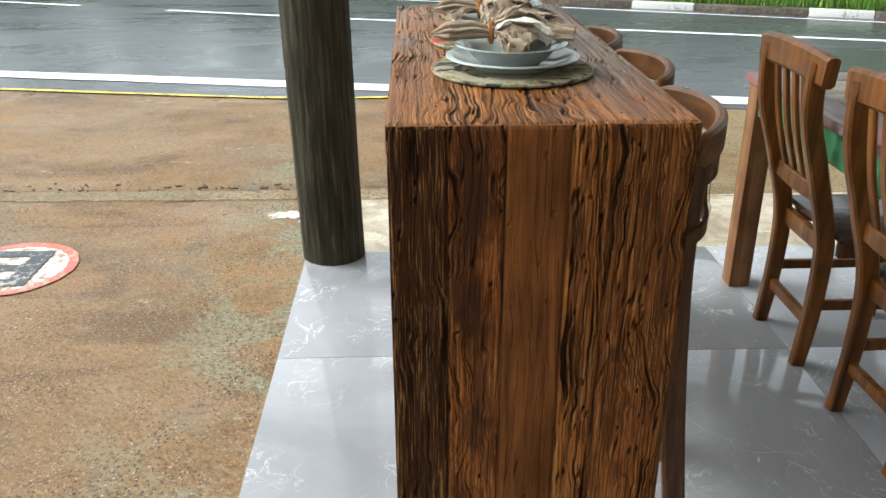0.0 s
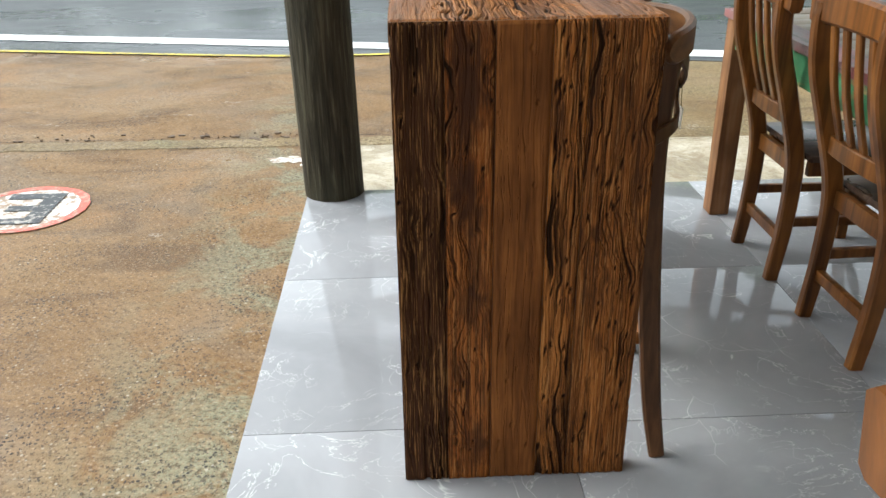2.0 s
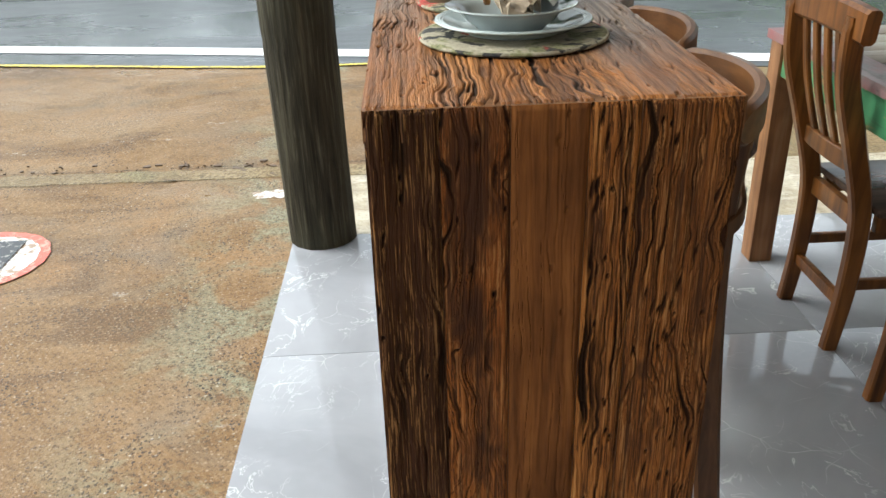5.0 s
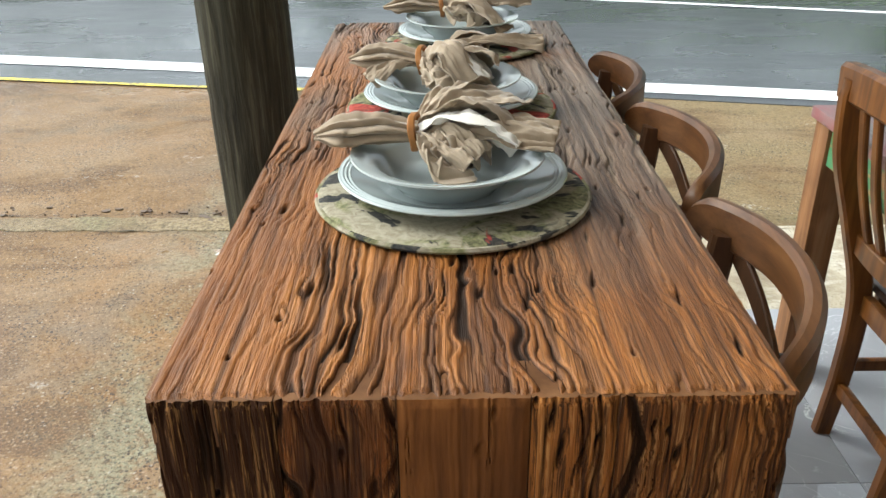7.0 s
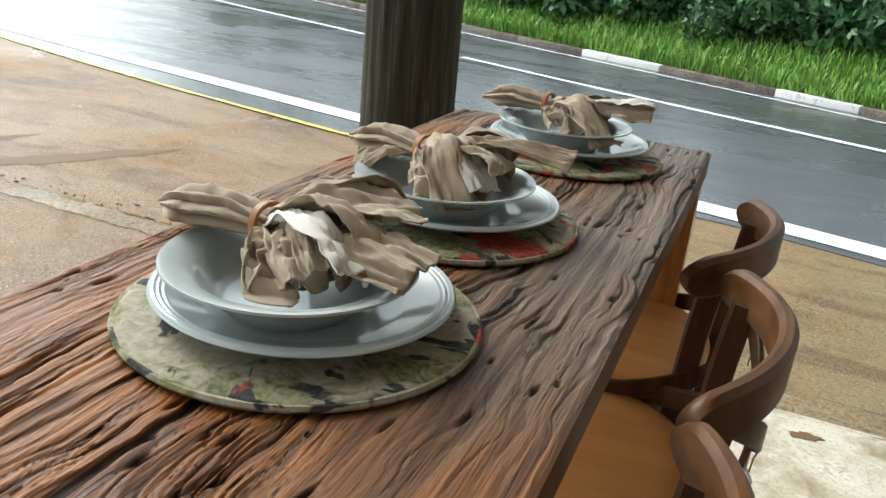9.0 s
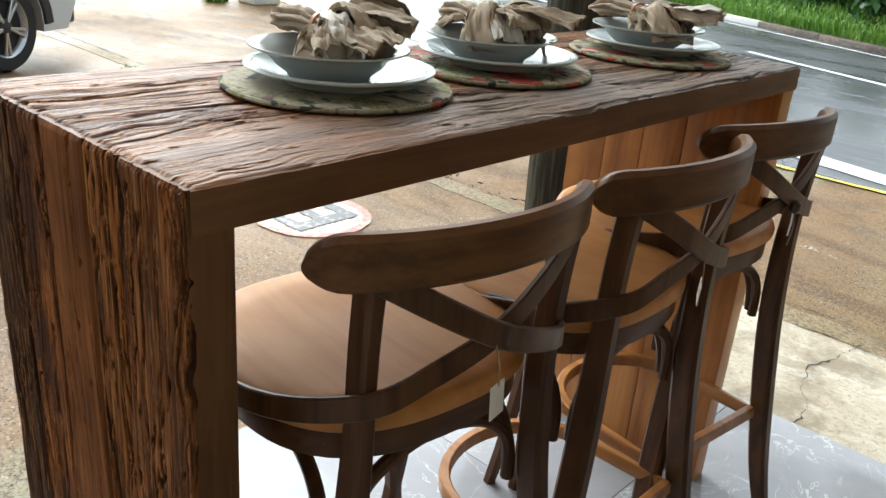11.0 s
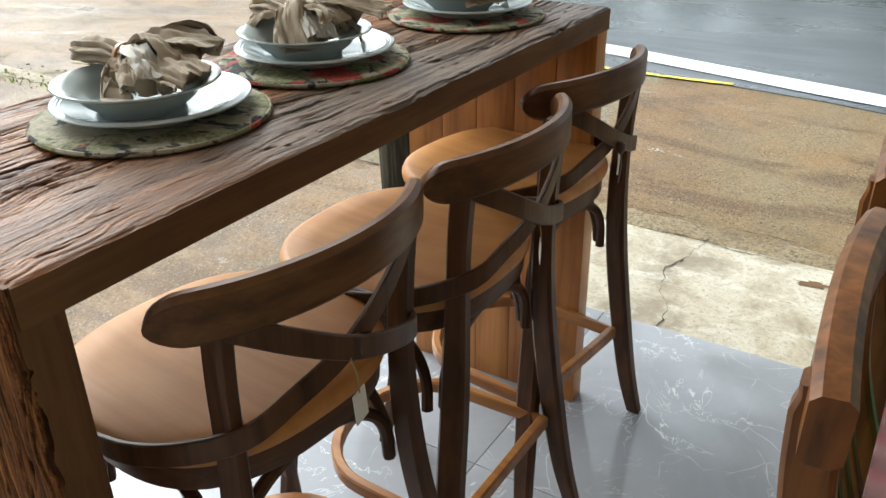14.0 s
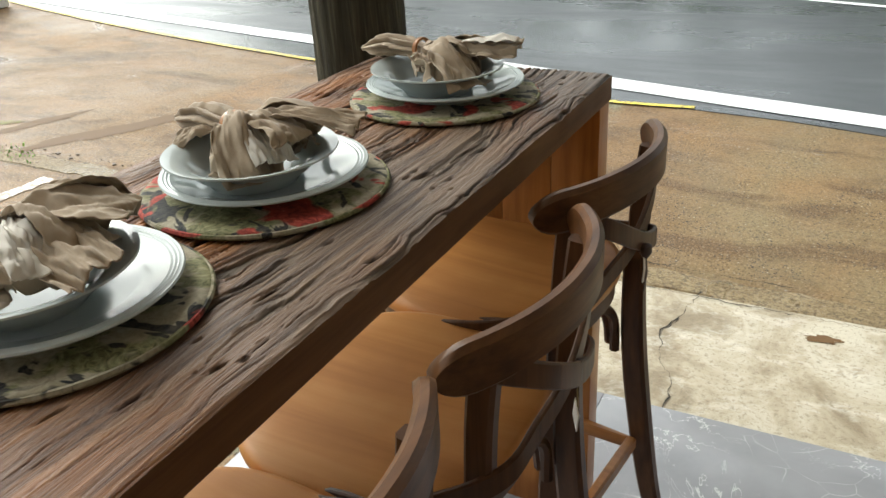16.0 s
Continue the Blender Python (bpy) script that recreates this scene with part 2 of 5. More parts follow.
def concrete(name, c0, c1, c2, stain, wet, speck=0.6):
    """Rain-wet yard concrete: aggregate, stains, puddles that only show as gloss."""
    m = Mat(name, 0.5, spec=0.2)
    co = m.world_co()
    big = m.noise(0.55, 5, 0.62, co, 0.6)
    mid = m.noise(2.6, 5, 0.65, co, 0.4)
    grit = m.noise(70, 5, 0.75, co)
    pit = m.voronoi(70, co)
    c = m.ramp(m.mix(0.45, big, mid), (0.36, c0), (0.5, c1), (0.64, c2))
    c = m.mix(m.ramp(m.noise(0.9, 5, 0.6, m.scale(1, 1, 1, co), 1.0), (0.54, 0.0), (0.68, 0.75)), c, stain)
    c = m.mix(m.ramp(grit, (0.42, speck), (0.50, 0.0)), c, (0.045, 0.028, 0.016))
    c = m.mix(m.ramp(m.noise(26, 5, 0.7, co), (0.38, 0.45), (0.5, 0.0)), c, c0)
    c = m.mix(m.ramp(grit, (0.58, 0.0), (0.68, speck * 0.8)), c, (0.46, 0.38, 0.29))
    c = m.mix(m.ramp(pit, (0.0, 0.75), (0.2, 0.0)), c, (0.04, 0.03, 0.025))
    c = m.mix(m.math("MULTIPLY", m.ramp(m.voronoi(38, co), (0.0, 0.8), (0.22, 0.0)), m.ramp(m.noise(6, 3, 0.6, co), (0.45, 0.0), (0.6, 1.0))), c, (0.05, 0.045, 0.045))
    c = m.mix(m.ramp(m.noise(1.0, 5, 0.6, m.scale(0.45, 2.2, 1, co), 0.7), (0.56, 0.0), (0.66, 0.5)), c, c0)
    m.color(c)
    pud = m.noise(0.75, 4, 0.55, co, 0.3)
    r = m.ramp(pud, (0.36, 0.16), (0.44, 0.55 - wet), (0.62, 0.75 - wet))
    m.rough(r)
    return m.bump(m.mix(0.3, grit, m.noise(26, 5, 0.7, co)), 1.0, 0.009).m


def make_yard():
    """Rain-wet old yard concrete: rust, pink and grey areas, pale moss by the tiles, sharp dark grit, glossy wet films."""
    m = Mat("wet_brown_yard_concrete", 0.4, spec=0.22)
    co = m.world_co()
    sep = m.nt.nodes.new("ShaderNodeSeparateXYZ")
    m.nt.links.new(co, sep.inputs[0])
    streak = m.mixco(m.scale(0.8, 1.15, 1, co), 0.35)
    big, mid = m.noise(0.7, 5, 0.62, streak, 0.5), m.noise(2.3, 6, 0.68, streak, 0.6)
    grit, grit2 = m.noise(95, 4, 0.8, co), m.noise(48, 5, 0.8, co)
    c = m.ramp(m.mix(0.5, big, mid), (0.36, (0.10, 0.054, 0.024)), (0.45, (0.185, 0.102, 0.037)), (0.54, (0.235, 0.141, 0.064)), (0.64, (0.255, 0.180, 0.108)))
    c = m.mix(m.ramp(m.noise(1.25, 5, 0.65, streak, 0.8), (0.52, 0.0), (0.66, 0.6)), c, (0.165, 0.128, 0.092))
    c = m.mix(m.ramp(m.noise(0.9, 4, 0.6, m.shifted(co, 5), 0.6), (0.54, 0.0), (0.66, 0.6)), c, (0.29, 0.150, 0.052))
    olive = m.math("MULTIPLY", m.ramp(m.math("ADD", m.math("MULTIPLY", sep.outputs[0], 0.2), 0.5), (0.50, 0.0), (0.62, 1.0)), m.ramp(m.noise(1.7, 5, 0.65, co, 0.5), (0.36, 0.35), (0.60, 0.85)))
    c = m.mix(olive, c, (0.235, 0.185, 0.098))
    turned = m.nt.nodes.new("ShaderNodeMapping")
    m.nt.links.new(co, turned.inputs["Vector"])
    turned.inputs["Rotation"].default_value = (0, 0, radians(-38))
    turned.inputs["Scale"].default_value = (0.8, 1.9, 1)
    c = m.mix(m.ramp(m.noise(1.3, 5, 0.62, turned.outputs[0], 0.9), (0.52, 0.0), (0.62, 0.65)), c, (0.088, 0.046, 0.019))
    moss = m.math("MULTIPLY", m.ramp(m.math("ADD", m.math("MULTIPLY", sep.outputs[0], 0.5), 1.0), (0.50, 0.0), (0.70, 0.95), (0.80, 1.2), (0.84, 0.0)), m.ramp(m.noise(2.6, 6, 0.72, co, 0.5), (0.47, 0.0), (0.56, 0.85)))
    c = m.mix(moss, c, m.ramp(grit2, (0.35, (0.115, 0.108, 0.062)), (0.6, (0.275, 0.265, 0.175))))
    patch = m.ramp(m.noise(3.5, 4, 0.65, co), (0.40, 0.25), (0.6, 1.0))
    c = m.mix(m.ramp(grit2, (0.40, 0.65), (0.49, 0.0)), c, (0.080, 0.046, 0.022))
    c = m.mix(m.ramp(grit, (0.52, 0.0), (0.62, 0.5)), c, (0.36, 0.24, 0.13))
    def specks(scale, size, share):
        """Single grains: small cells, of which a share is picked by the cell's own colour."""
        cell = m.nt.nodes.new("ShaderNodeTexVoronoi")
        m.nt.links.new(m.finewarp(co), cell.inputs["Vector"])
        cell.inputs["Scale"].default_value = scale
        pick = m.ramp(cell.outputs["Color"], (share, 1.0), (share + 0.02, 0.0))
        return m.math("MULTIPLY", pick, m.ramp(cell.outputs["Distance"], (size, 1.0), (size + 0.10, 0.0)))
    dark = m.math("MULTIPLY", patch, specks(62, 0.24, 0.54))
    fleck = m.math("MULTIPLY", m.ramp(m.noise(150, 2, 0.6, m.scale(1, 0.6, 1, co)), (0.36, 1.0), (0.41, 0.0)), patch)
    c = m.mix(m.math("MULTIPLY", m.math("MAXIMUM", dark, fleck), 0.92), c, (0.030, 0.024, 0.022))
    c = m.mix(m.math("MULTIPLY", specks(70, 0.20, 0.44), 0.45), c, (0.44, 0.33, 0.22))
    c = m.mix(m.math("MULTIPLY", m.math("MULTIPLY", specks(45, 0.13, 0.38), patch), 0.6), c, (0.52, 0.47, 0.38))
    # Pale flecks where a broad turned noise meets a fine one.
    pale_fleck = m.math("MULTIPLY", m.ramp(m.noise(2.2, 3, 0.6, turned.outputs[0], 0.4), (0.64, 0.0), (0.70, 1.0)), m.ramp(m.noise(34, 4, 0.75, co), (0.54, 0.0), (0.60, 0.6)))
    c = m.mix(pale_fleck, c, (0.56, 0.53, 0.48))
    m.color(c)
    m.rough(m.ramp(m.noise(0.8, 5, 0.6, streak, 0.4), (0.34, 0.18), (0.40, 0.46), (0.62, 0.68)))
    return m.bump(m.mix(0.35, m.mix(0.5, grit, dark), grit2), 0.75, 0.007).m


M["yard"] = make_yard()


def make_slab():
    """Pale concrete with chalky white patches and brown stains."""
    m = Mat("pale_new_concrete", 0.5, spec=0.35)
    co = m.world_co()
    mid, grit = m.noise(3.2, 6, 0.7, co, 0.8), m.noise(60, 5, 0.8, co)
    c = m.ramp(mid, (0.36, (0.27, 0.215, 0.14)), (0.48, (0.43, 0.365, 0.26)), (0.6, (0.54, 0.49, 0.385)))
    c = m.mix(m.ramp(m.noise(5.5, 5, 0.7, m.scale(1, 1.6, 1, co), 0.3), (0.52, 0.0), (0.68, 0.8)), c, (0.66, 0.62, 0.53))
    c = m.mix(m.ramp(m.noise(7.5, 5, 0.7, co, 0.4), (0.56, 0.0), (0.66, 0.6)), c, (0.25, 0.175, 0.10))
    c = m.mix(m.ramp(grit, (0.40, 0.6), (0.46, 0.0)), c, (0.20, 0.15, 0.10))
    m.color(c)
    m.rough(m.ramp(mid, (0.4, 0.35), (0.6, 0.65)))
    return m.bump(m.mix(0.4, mid, grit), 0.8, 0.008).m


M["slab"] = make_slab()
M["strip"] = concrete("mossy_mortar_strip", (0.17, 0.115, 0.055), (0.29, 0.215, 0.115), (0.40, 0.325, 0.20), (0.22, 0.20, 0.095), 0.08, 0.7)


def make_asphalt():
    m = Mat("wet_asphalt", 0.2, spec=0.60)
    co = m.world_co()
    grit = m.noise(110, 4, 0.7, co)
    big = m.noise(0.8, 4, 0.6, m.scale(0.5, 1.6, 1, co), 0.4)
    c = m.ramp(grit, (0.3, (0.030, 0.032, 0.036)), (0.6, (0.080, 0.084, 0.090)), (0.8, (0.16, 0.16, 0.16)))
    m.color(c)
    m.rough(m.ramp(big, (0.35, 0.16), (0.65, 0.42)))
    return m.bump(m.mix(0.5, grit, m.noise(14, 3, 0.6, co)), 0.4, 0.004).m


M["asphalt"] = make_asphalt()


def paint(name, c, under, wear=0.5, rough=0.45, world_space=True, scale=30):
    m = Mat(name, rough)
    co = m.world_co() if world_space else m.co
    n = m.noise(scale, 6, 0.7, co)
    n2 = m.noise(3.0, 3, 0.6, co)
    f = m.ramp(m.mix(0.35, n, n2), (0.62 - wear * 0.3, 0.0), (0.70 - wear * 0.3, 1.0))
    m.color(m.mix(f, c, under))
    return m.bump(n, 0.2, 0.003).m


M["white_line"] = paint("white_road_paint", (0.80, 0.80, 0.80), (0.35, 0.34, 0.32), 0.1)
M["yellow_line"] = paint("yellow_road_paint", (0.72, 0.55, 0.05), (0.10, 0.085, 0.06), 0.42)
M["mark_white"] = paint("worn_white_yard_paint", (0.74, 0.71, 0.66), (0.28, 0.18, 0.11), 0.55)
M["mark_red"] = paint("worn_red_yard_paint", (0.60, 0.10, 0.06), (0.45, 0.30, 0.22), 0.42)
M["mark_black"] = paint("worn_black_yard_paint", (0.02, 0.022, 0.028), (0.40, 0.36, 0.32), 0.32)
M["kerb_white"] = paint("white_kerb_paint", (0.78, 0.76, 0.72), (0.4, 0.36, 0.3), 0.25)
M["kerb"] = paint("dirty_kerb_concrete", (0.10, 0.075, 0.06), (0.2, 0.16, 0.12), 0.5)
M["grout"] = Mat("dark_grout", 0.8).color((0.12, 0.115, 0.11)).m
M["puddle"] = Mat("brown_wet_silt", 0.6, spec=0.12).color((0.15, 0.088, 0.042)).m
M["crumb"] = Mat("wet_brown_litter", 0.5).color((0.11, 0.068, 0.04)).m
M["crack"] = Mat("dark_crack_dirt", 0.9).color((0.035, 0.028, 0.02)).m


def make_ceramic():
    m = Mat("white_glazed_porcelain", 0.12, spec=0.26)
    m.color(m.ramp(m.noise(14, 3), (0.3, (0.385, 0.425, 0.415)), (0.7, (0.43, 0.465, 0.455))))
    return m.m


M["ceramic"] = make_ceramic()


def make_cloth():
    m = Mat("beige_linen", 0.85, spec=0.2)
    weave = m.math("MULTIPLY", m.noise(1, 2, 0.5, m.scale(900, 160, 160)), m.noise(1, 2, 0.5, m.scale(160, 900, 160)))
    c = m.ramp(m.noise(18, 4, 0.6), (0.3, (0.265, 0.205, 0.14)), (0.7, (0.38, 0.30, 0.215)))
    m.color(m.mix(m.ramp(weave, (0.15, 0.3), (0.35, 0.0)), c, (0.28, 0.20, 0.13)))
    m.b.inputs["Sheen Weight"].default_value = 0.25
    return m.bump(weave, 0.25, 0.001).m


M["cloth"] = make_cloth()
M["lining"] = Mat("pale_napkin_lining", 0.85, spec=0.2).color((0.60, 0.56, 0.50)).m


def make_print(name, red_at):
    """Floral printed fabric: cream ground, olive and dark leaves, red flowers."""
    m = Mat(name, 0.8, spec=0.2)
    co = m.shifted(m.co, 7)
    wc = m.mixco(co, 0.05)
    a, b, d = m.noise(13, 3, 0.55, wc, 1.2), m.noise(12, 3, 0.55, m.scale(1, 1.3, 1, wc), 1.4), m.noise(10, 3, 0.5, m.scale(1.2, 1, 1, wc), 1.0)
    petal = m.noise(55, 4, 0.65, wc, 2.0)
    ground = m.ramp(petal, (0.35, (0.215, 0.185, 0.125)), (0.7, (0.35, 0.315, 0.235)))
    leaf = m.ramp(petal, (0.35, (0.07, 0.07, 0.035)), (0.5, (0.16, 0.155, 0.075)), (0.7, (0.27, 0.25, 0.14)))
    red = m.ramp(petal, (0.35, (0.14, 0.022, 0.016)), (0.6, (0.36, 0.055, 0.038)), (0.8, (0.46, 0.20, 0.12)))
    dark = m.ramp(petal, (0.4, (0.012, 0.014, 0.016)), (0.7, (0.07, 0.062, 0.05)))
    c = m.mix(m.ramp(a, (0.48, 0.0), (0.55, 1.0)), ground, leaf)
    c = m.mix(m.ramp(b, (0.55, 0.0), (0.58, 1.0)), c, dark)
    c = m.mix(m.ramp(d, (red_at, 0.0), (red_at + 0.03, 1.0)), c, red)
    m.color(c)
    w = m.noise(1, 2, 0.5, m.scale(700, 140, 140))
    return m.bump(w, 0.3, 0.001).m


M["print"] = make_print("olive_floral_fabric", 0.66)
M["print_red"] = make_print("red_floral_fabric", 0.55)
M["metal"] = Mat("dull_steel", 0.35, 1.0).color((0.16, 0.14, 0.12)).m
M["tag"] = Mat("white_card", 0.7).color((0.75, 0.72, 0.66)).m
M["string"] = Mat("jute_string", 0.9).color((0.30, 0.22, 0.10)).m
M["leather"] = Mat("dark_leather_tassel", 0.5).color((0.06, 0.03, 0.018)).m


def worn_paint(name, c1, c2, bare, along):
    m = Mat(name, 0.42)
    s = [30.0, 30.0, 30.0]
    s["xyz".index(along)] = 3.0
    co = m.shifted(m.co)
    g = m.noise(1, 5, 0.65, m.scale(*s, co), 0.4)
    b = m.noise(4.5, 4, 0.6, co)
    c = m.mix(m.ramp(b, (0.42, 0.0), (0.58, 1.0)), c1, c2)
    c = m.mix(m.ramp(m.mix(0.5, g, m.noise(9, 4, 0.7, co)), (0.53, 0.0), (0.60, 1.0)), c, bare)
    c = m.mix(m.ramp(g, (0.28, 0.6), (0.42, 0.0)), c, (0.05, 0.03, 0.025))
    m.color(c)
    return m.bump(g, 0.4, 0.004).m


M["red_paint"] = worn_paint("worn_pink_and_grey_paint", (0.25, 0.085, 0.085), (0.20, 0.175, 0.165), (0.09, 0.06, 0.045), "y")
M["grey_paint"] = worn_paint("worn_grey_board_paint", (0.20, 0.16, 0.12), (0.27, 0.25, 0.20), (0.13, 0.085, 0.05), "x")
M["green_paint"] = worn_paint("worn_green_paint", (0.06, 0.22, 0.10), (0.10, 0.28, 0.12), (0.40, 0.22, 0.09), "y")


def make_leaf(name, a, b, c):
    m = Mat(name, 0.5, spec=0.35)
    m.color(m.ramp(m.island(), (0.0, a), (0.5, b), (1.0, c)))
    m.b.inputs["Subsurface Weight"].default_value = 0.0
    return m.m


M["grass"] = make_leaf("roadside_grass", (0.10, 0.20, 0.03), (0.17, 0.34, 0.045), (0.30, 0.44, 0.09))
M["leaf"] = make_leaf("dark_green_leaves", (0.02, 0.055, 0.018), (0.04, 0.10, 0.03), (0.085, 0.17, 0.05))
M["bark"] = plain_wood("tree_bark", (0.03, 0.022, 0.016), (0.075, 0.055, 0.04), (0.12, 0.095, 0.07), "z", 0.8, 0.0, 20, 0.8)


def make_soil():
    m = Mat("grassy_bank_soil", 0.9)
    co = m.world_co()
    c = m.ramp(m.noise(3, 5, 0.7, co), (0.35, (0.05, 0.085, 0.02)), (0.6, (0.09, 0.16, 0.03)), (0.8, (0.12, 0.09, 0.05)))
    m.color(c)
    return m.bump(m.noise(30, 4, 0.7, co), 0.6, 0.02).m


M["soil"] = make_soil()


def make_plaster(name, c, s=4.0):
    m = Mat(name, 0.8)
    m.color(m.ramp(m.noise(s, 5, 0.6), (0.3, tuple(0.88 * x for x in c)), (0.7, c)))
    return m.bump(m.noise(60, 3, 0.6), 0.2, 0.003).m


M["plaster"] = make_plaster("cream_plaster", (0.66, 0.58, 0.46))
M["ceiling"] = make_plaster("white_ceiling_boards", (0.62, 0.54, 0.43))
M["car_white"] = Mat("pale_silver_car_paint", 0.25, 0.0, 0.8).color((0.62, 0.63, 0.64)).m
M["car_black"] = Mat("black_plastic", 0.5).color((0.02, 0.02, 0.022)).m
M["rubber"] = Mat("tyre_rubber", 0.75).color((0.018, 0.018, 0.019)).m
M["rim"] = Mat("alloy_rim", 0.3, 0.9).color((0.55, 0.56, 0.58)).m
M["glass"] = Mat("dark_car_glass", 0.05).color((0.015, 0.02, 0.022)).m
for key in list(M):
    if isinstance(M[key], Mat):
        M[key] = M[key].m


# ---- mesh tools ----
def finish(me, mat, sharp=38):
    me.materials.append(mat)
    me.shade_smooth()
    me.set_sharp_from_angle(angle=radians(sharp))
    return me


def part(name, bm, mat, parent=None, label="", sharp=38, m=None):
    """One bmesh as one mesh object, under a thing or a part."""
    me = bpy.data.meshes.new(name)
    bm.normal_update()
    bm.to_mesh(me)
    bm.free()
    finish(me, mat, sharp)
    ob = new(name, me)
    if parent is not None:
        ob.parent = parent
    if m is not None:
        ob.matrix_basis = m
    if label:
        ob["label"] = label
    return ob


def thing(name, label, category, m=None, group="", kind=""):
    ob = new(name)
    ob.empty_display_size = 0.1
    if m is not None:
        ob.matrix_basis = m
    return tagged(ob, label, category, group, kind)


def box(bm, x0, x1, y0, y1, z0, z1, bevel=0.0):
    r = bmesh.ops.create_cube(bm, size=1.0)
    vs = r["verts"]
    for v in vs:
        v.co = Vector(((x0 + x1) / 2 + v.co.x * (x1 - x0), (y0 + y1) / 2 + v.co.y * (y1 - y0), (z0 + z1) / 2 + v.co.z * (z1 - z0)))
    if bevel:
        es = list({e for v in vs for e in v.link_edges})
        bmesh.ops.bevel(bm, geom=es, offset=bevel, segments=2, affect="EDGES", profile=0.6)
    return bm


def nb():
    return bmesh.new()


def rect(w, h, c=0.003):
    """A rectangle with chamfered corners, for sweeping."""
    a, b = w / 2, h / 2
    return [(a - c, -b), (a, -b + c), (a, b - c), (a - c, b), (-a + c, b), (-a, b - c), (-a, -b + c), (-a + c, -b)]


def ring(r, n=10):
    return [(r * math.cos(2 * math.pi * i / n), r * math.sin(2 * math.pi * i / n)) for i in range(n)]


def sweep(bm, pts, prof, up=(0, 0, 1), closed=False, sizes=None):
    """Carries a profile (side, up) along a path."""
    pts = [Vector(p) for p in pts]
    up = Vector(up)
    n = len(pts)
    loops = []
    for i, p in enumerate(pts):
        a = pts[(i - 1) % n] if closed or i > 0 else pts[i]
        b = pts[(i + 1) % n] if closed or i < n - 1 else pts[i]
        t = (b - a).normalized()
        s = t.cross(up)
        s = s.normalized() if s.length > 1e-5 else Vector((1, 0, 0))
        u = s.cross(t).normalized()
        k = sizes[i] if sizes else 1.0
        kx, ky = k if isinstance(k, tuple) else (k, k)
        loops.append([bm.verts.new(p + s * (x * kx) + u * (y * ky)) for x, y in prof])
    m = len(prof)
    for i in range(n if closed else n - 1):
        A, B = loops[i], loops[(i + 1) % n]
        for j in range(m):
            bm.faces.new((A[j], A[(j + 1) % m], B[(j + 1) % m], B[j]))
    if not closed:
        bm.faces.new(loops[0][::-1])
        bm.faces.new(loops[-1])
    bmesh.ops.recalc_face_normals(bm, faces=bm.faces)
    return bm


def spline(pts, n=8):
    """A smooth path through points."""
    P = [Vector(p) for p in pts]
    out = []
    for i in range(len(P) - 1):
        a, b, c, d = P[max(i - 1, 0)], P[i], P[i + 1], P[min(i + 2, len(P) - 1)]
        for k in range(n):
            t = k / n
            out.append(0.5 * ((2 * b) + (c - a) * t + (2 * a - 5 * b + 4 * c - d) * t * t + (3 * b - a - 3 * c + d) * t ** 3))
    return out + [P[-1]]


def lathe(bm, prof, n=48, cap=True):
    """Turns (r, z) points about z."""
    loops = [[bm.verts.new((r * math.cos(2 * math.pi * i / n), r * math.sin(2 * math.pi * i / n), z)) for i in range(n)] for r, z in prof]
    for A, B in zip(loops, loops[1:]):
        for i in range(n):
            bm.faces.new((A[i], A[(i + 1) % n], B[(i + 1) % n], B[i]))
    if cap:
        bm.faces.new(loops[0][::-1])
        bm.faces.new(loops[-1])
    bmesh.ops.recalc_face_normals(bm, faces=bm.faces)
    return bm


def sheet(name, pts, z, mat, thick=0.0, parent=None, label=""):
    """A flat polygon, with depth below it."""
    bm = nb()
    vs = [bm.verts.new((x, y, z)) for x, y in pts]
    f = bm.faces.new(vs)
    bm.normal_update()
    if f.normal.z < 0:
        f.normal_flip()
    if thick:
        r = bmesh.ops.extrude_face_region(bm, geom=[f])
        for v in [g for g in r["geom"] if isinstance(g, bmesh.types.BMVert)]:
            v.co.z = z
        for v in vs:
            v.co.z = z - thick
        bmesh.ops.recalc_face_normals(bm, faces=bm.faces)
    return part(name, bm, mat, parent, label)


def ribbon(pts, width, z, wob=0.0, seed=0, step=0.12):
    """A strip along a ground line, its edges a little uneven."""
    rng = random.Random(seed)
    P = spline([(x, y, z) for x, y in pts], max(2, int(1.2 / step)))
    bm = nb()
    L = []
    for i, p in enumerate(P):
        t = (P[min(i + 1, len(P) - 1)] - P[max(i - 1, 0)]).normalized()
        s = Vector((-t.y, t.x, 0))
        L.append([bm.verts.new(p + s * (width * k + rng.uniform(-wob, wob))) for k in (0, 1)])
    for A, B in zip(L, L[1:]):
        bm.faces.new((A[0], B[0], B[1], A[1]))
    bm.normal_update()
    for f in bm.faces:
        if f.normal.z < 0:
            f.normal_flip()
    return bm


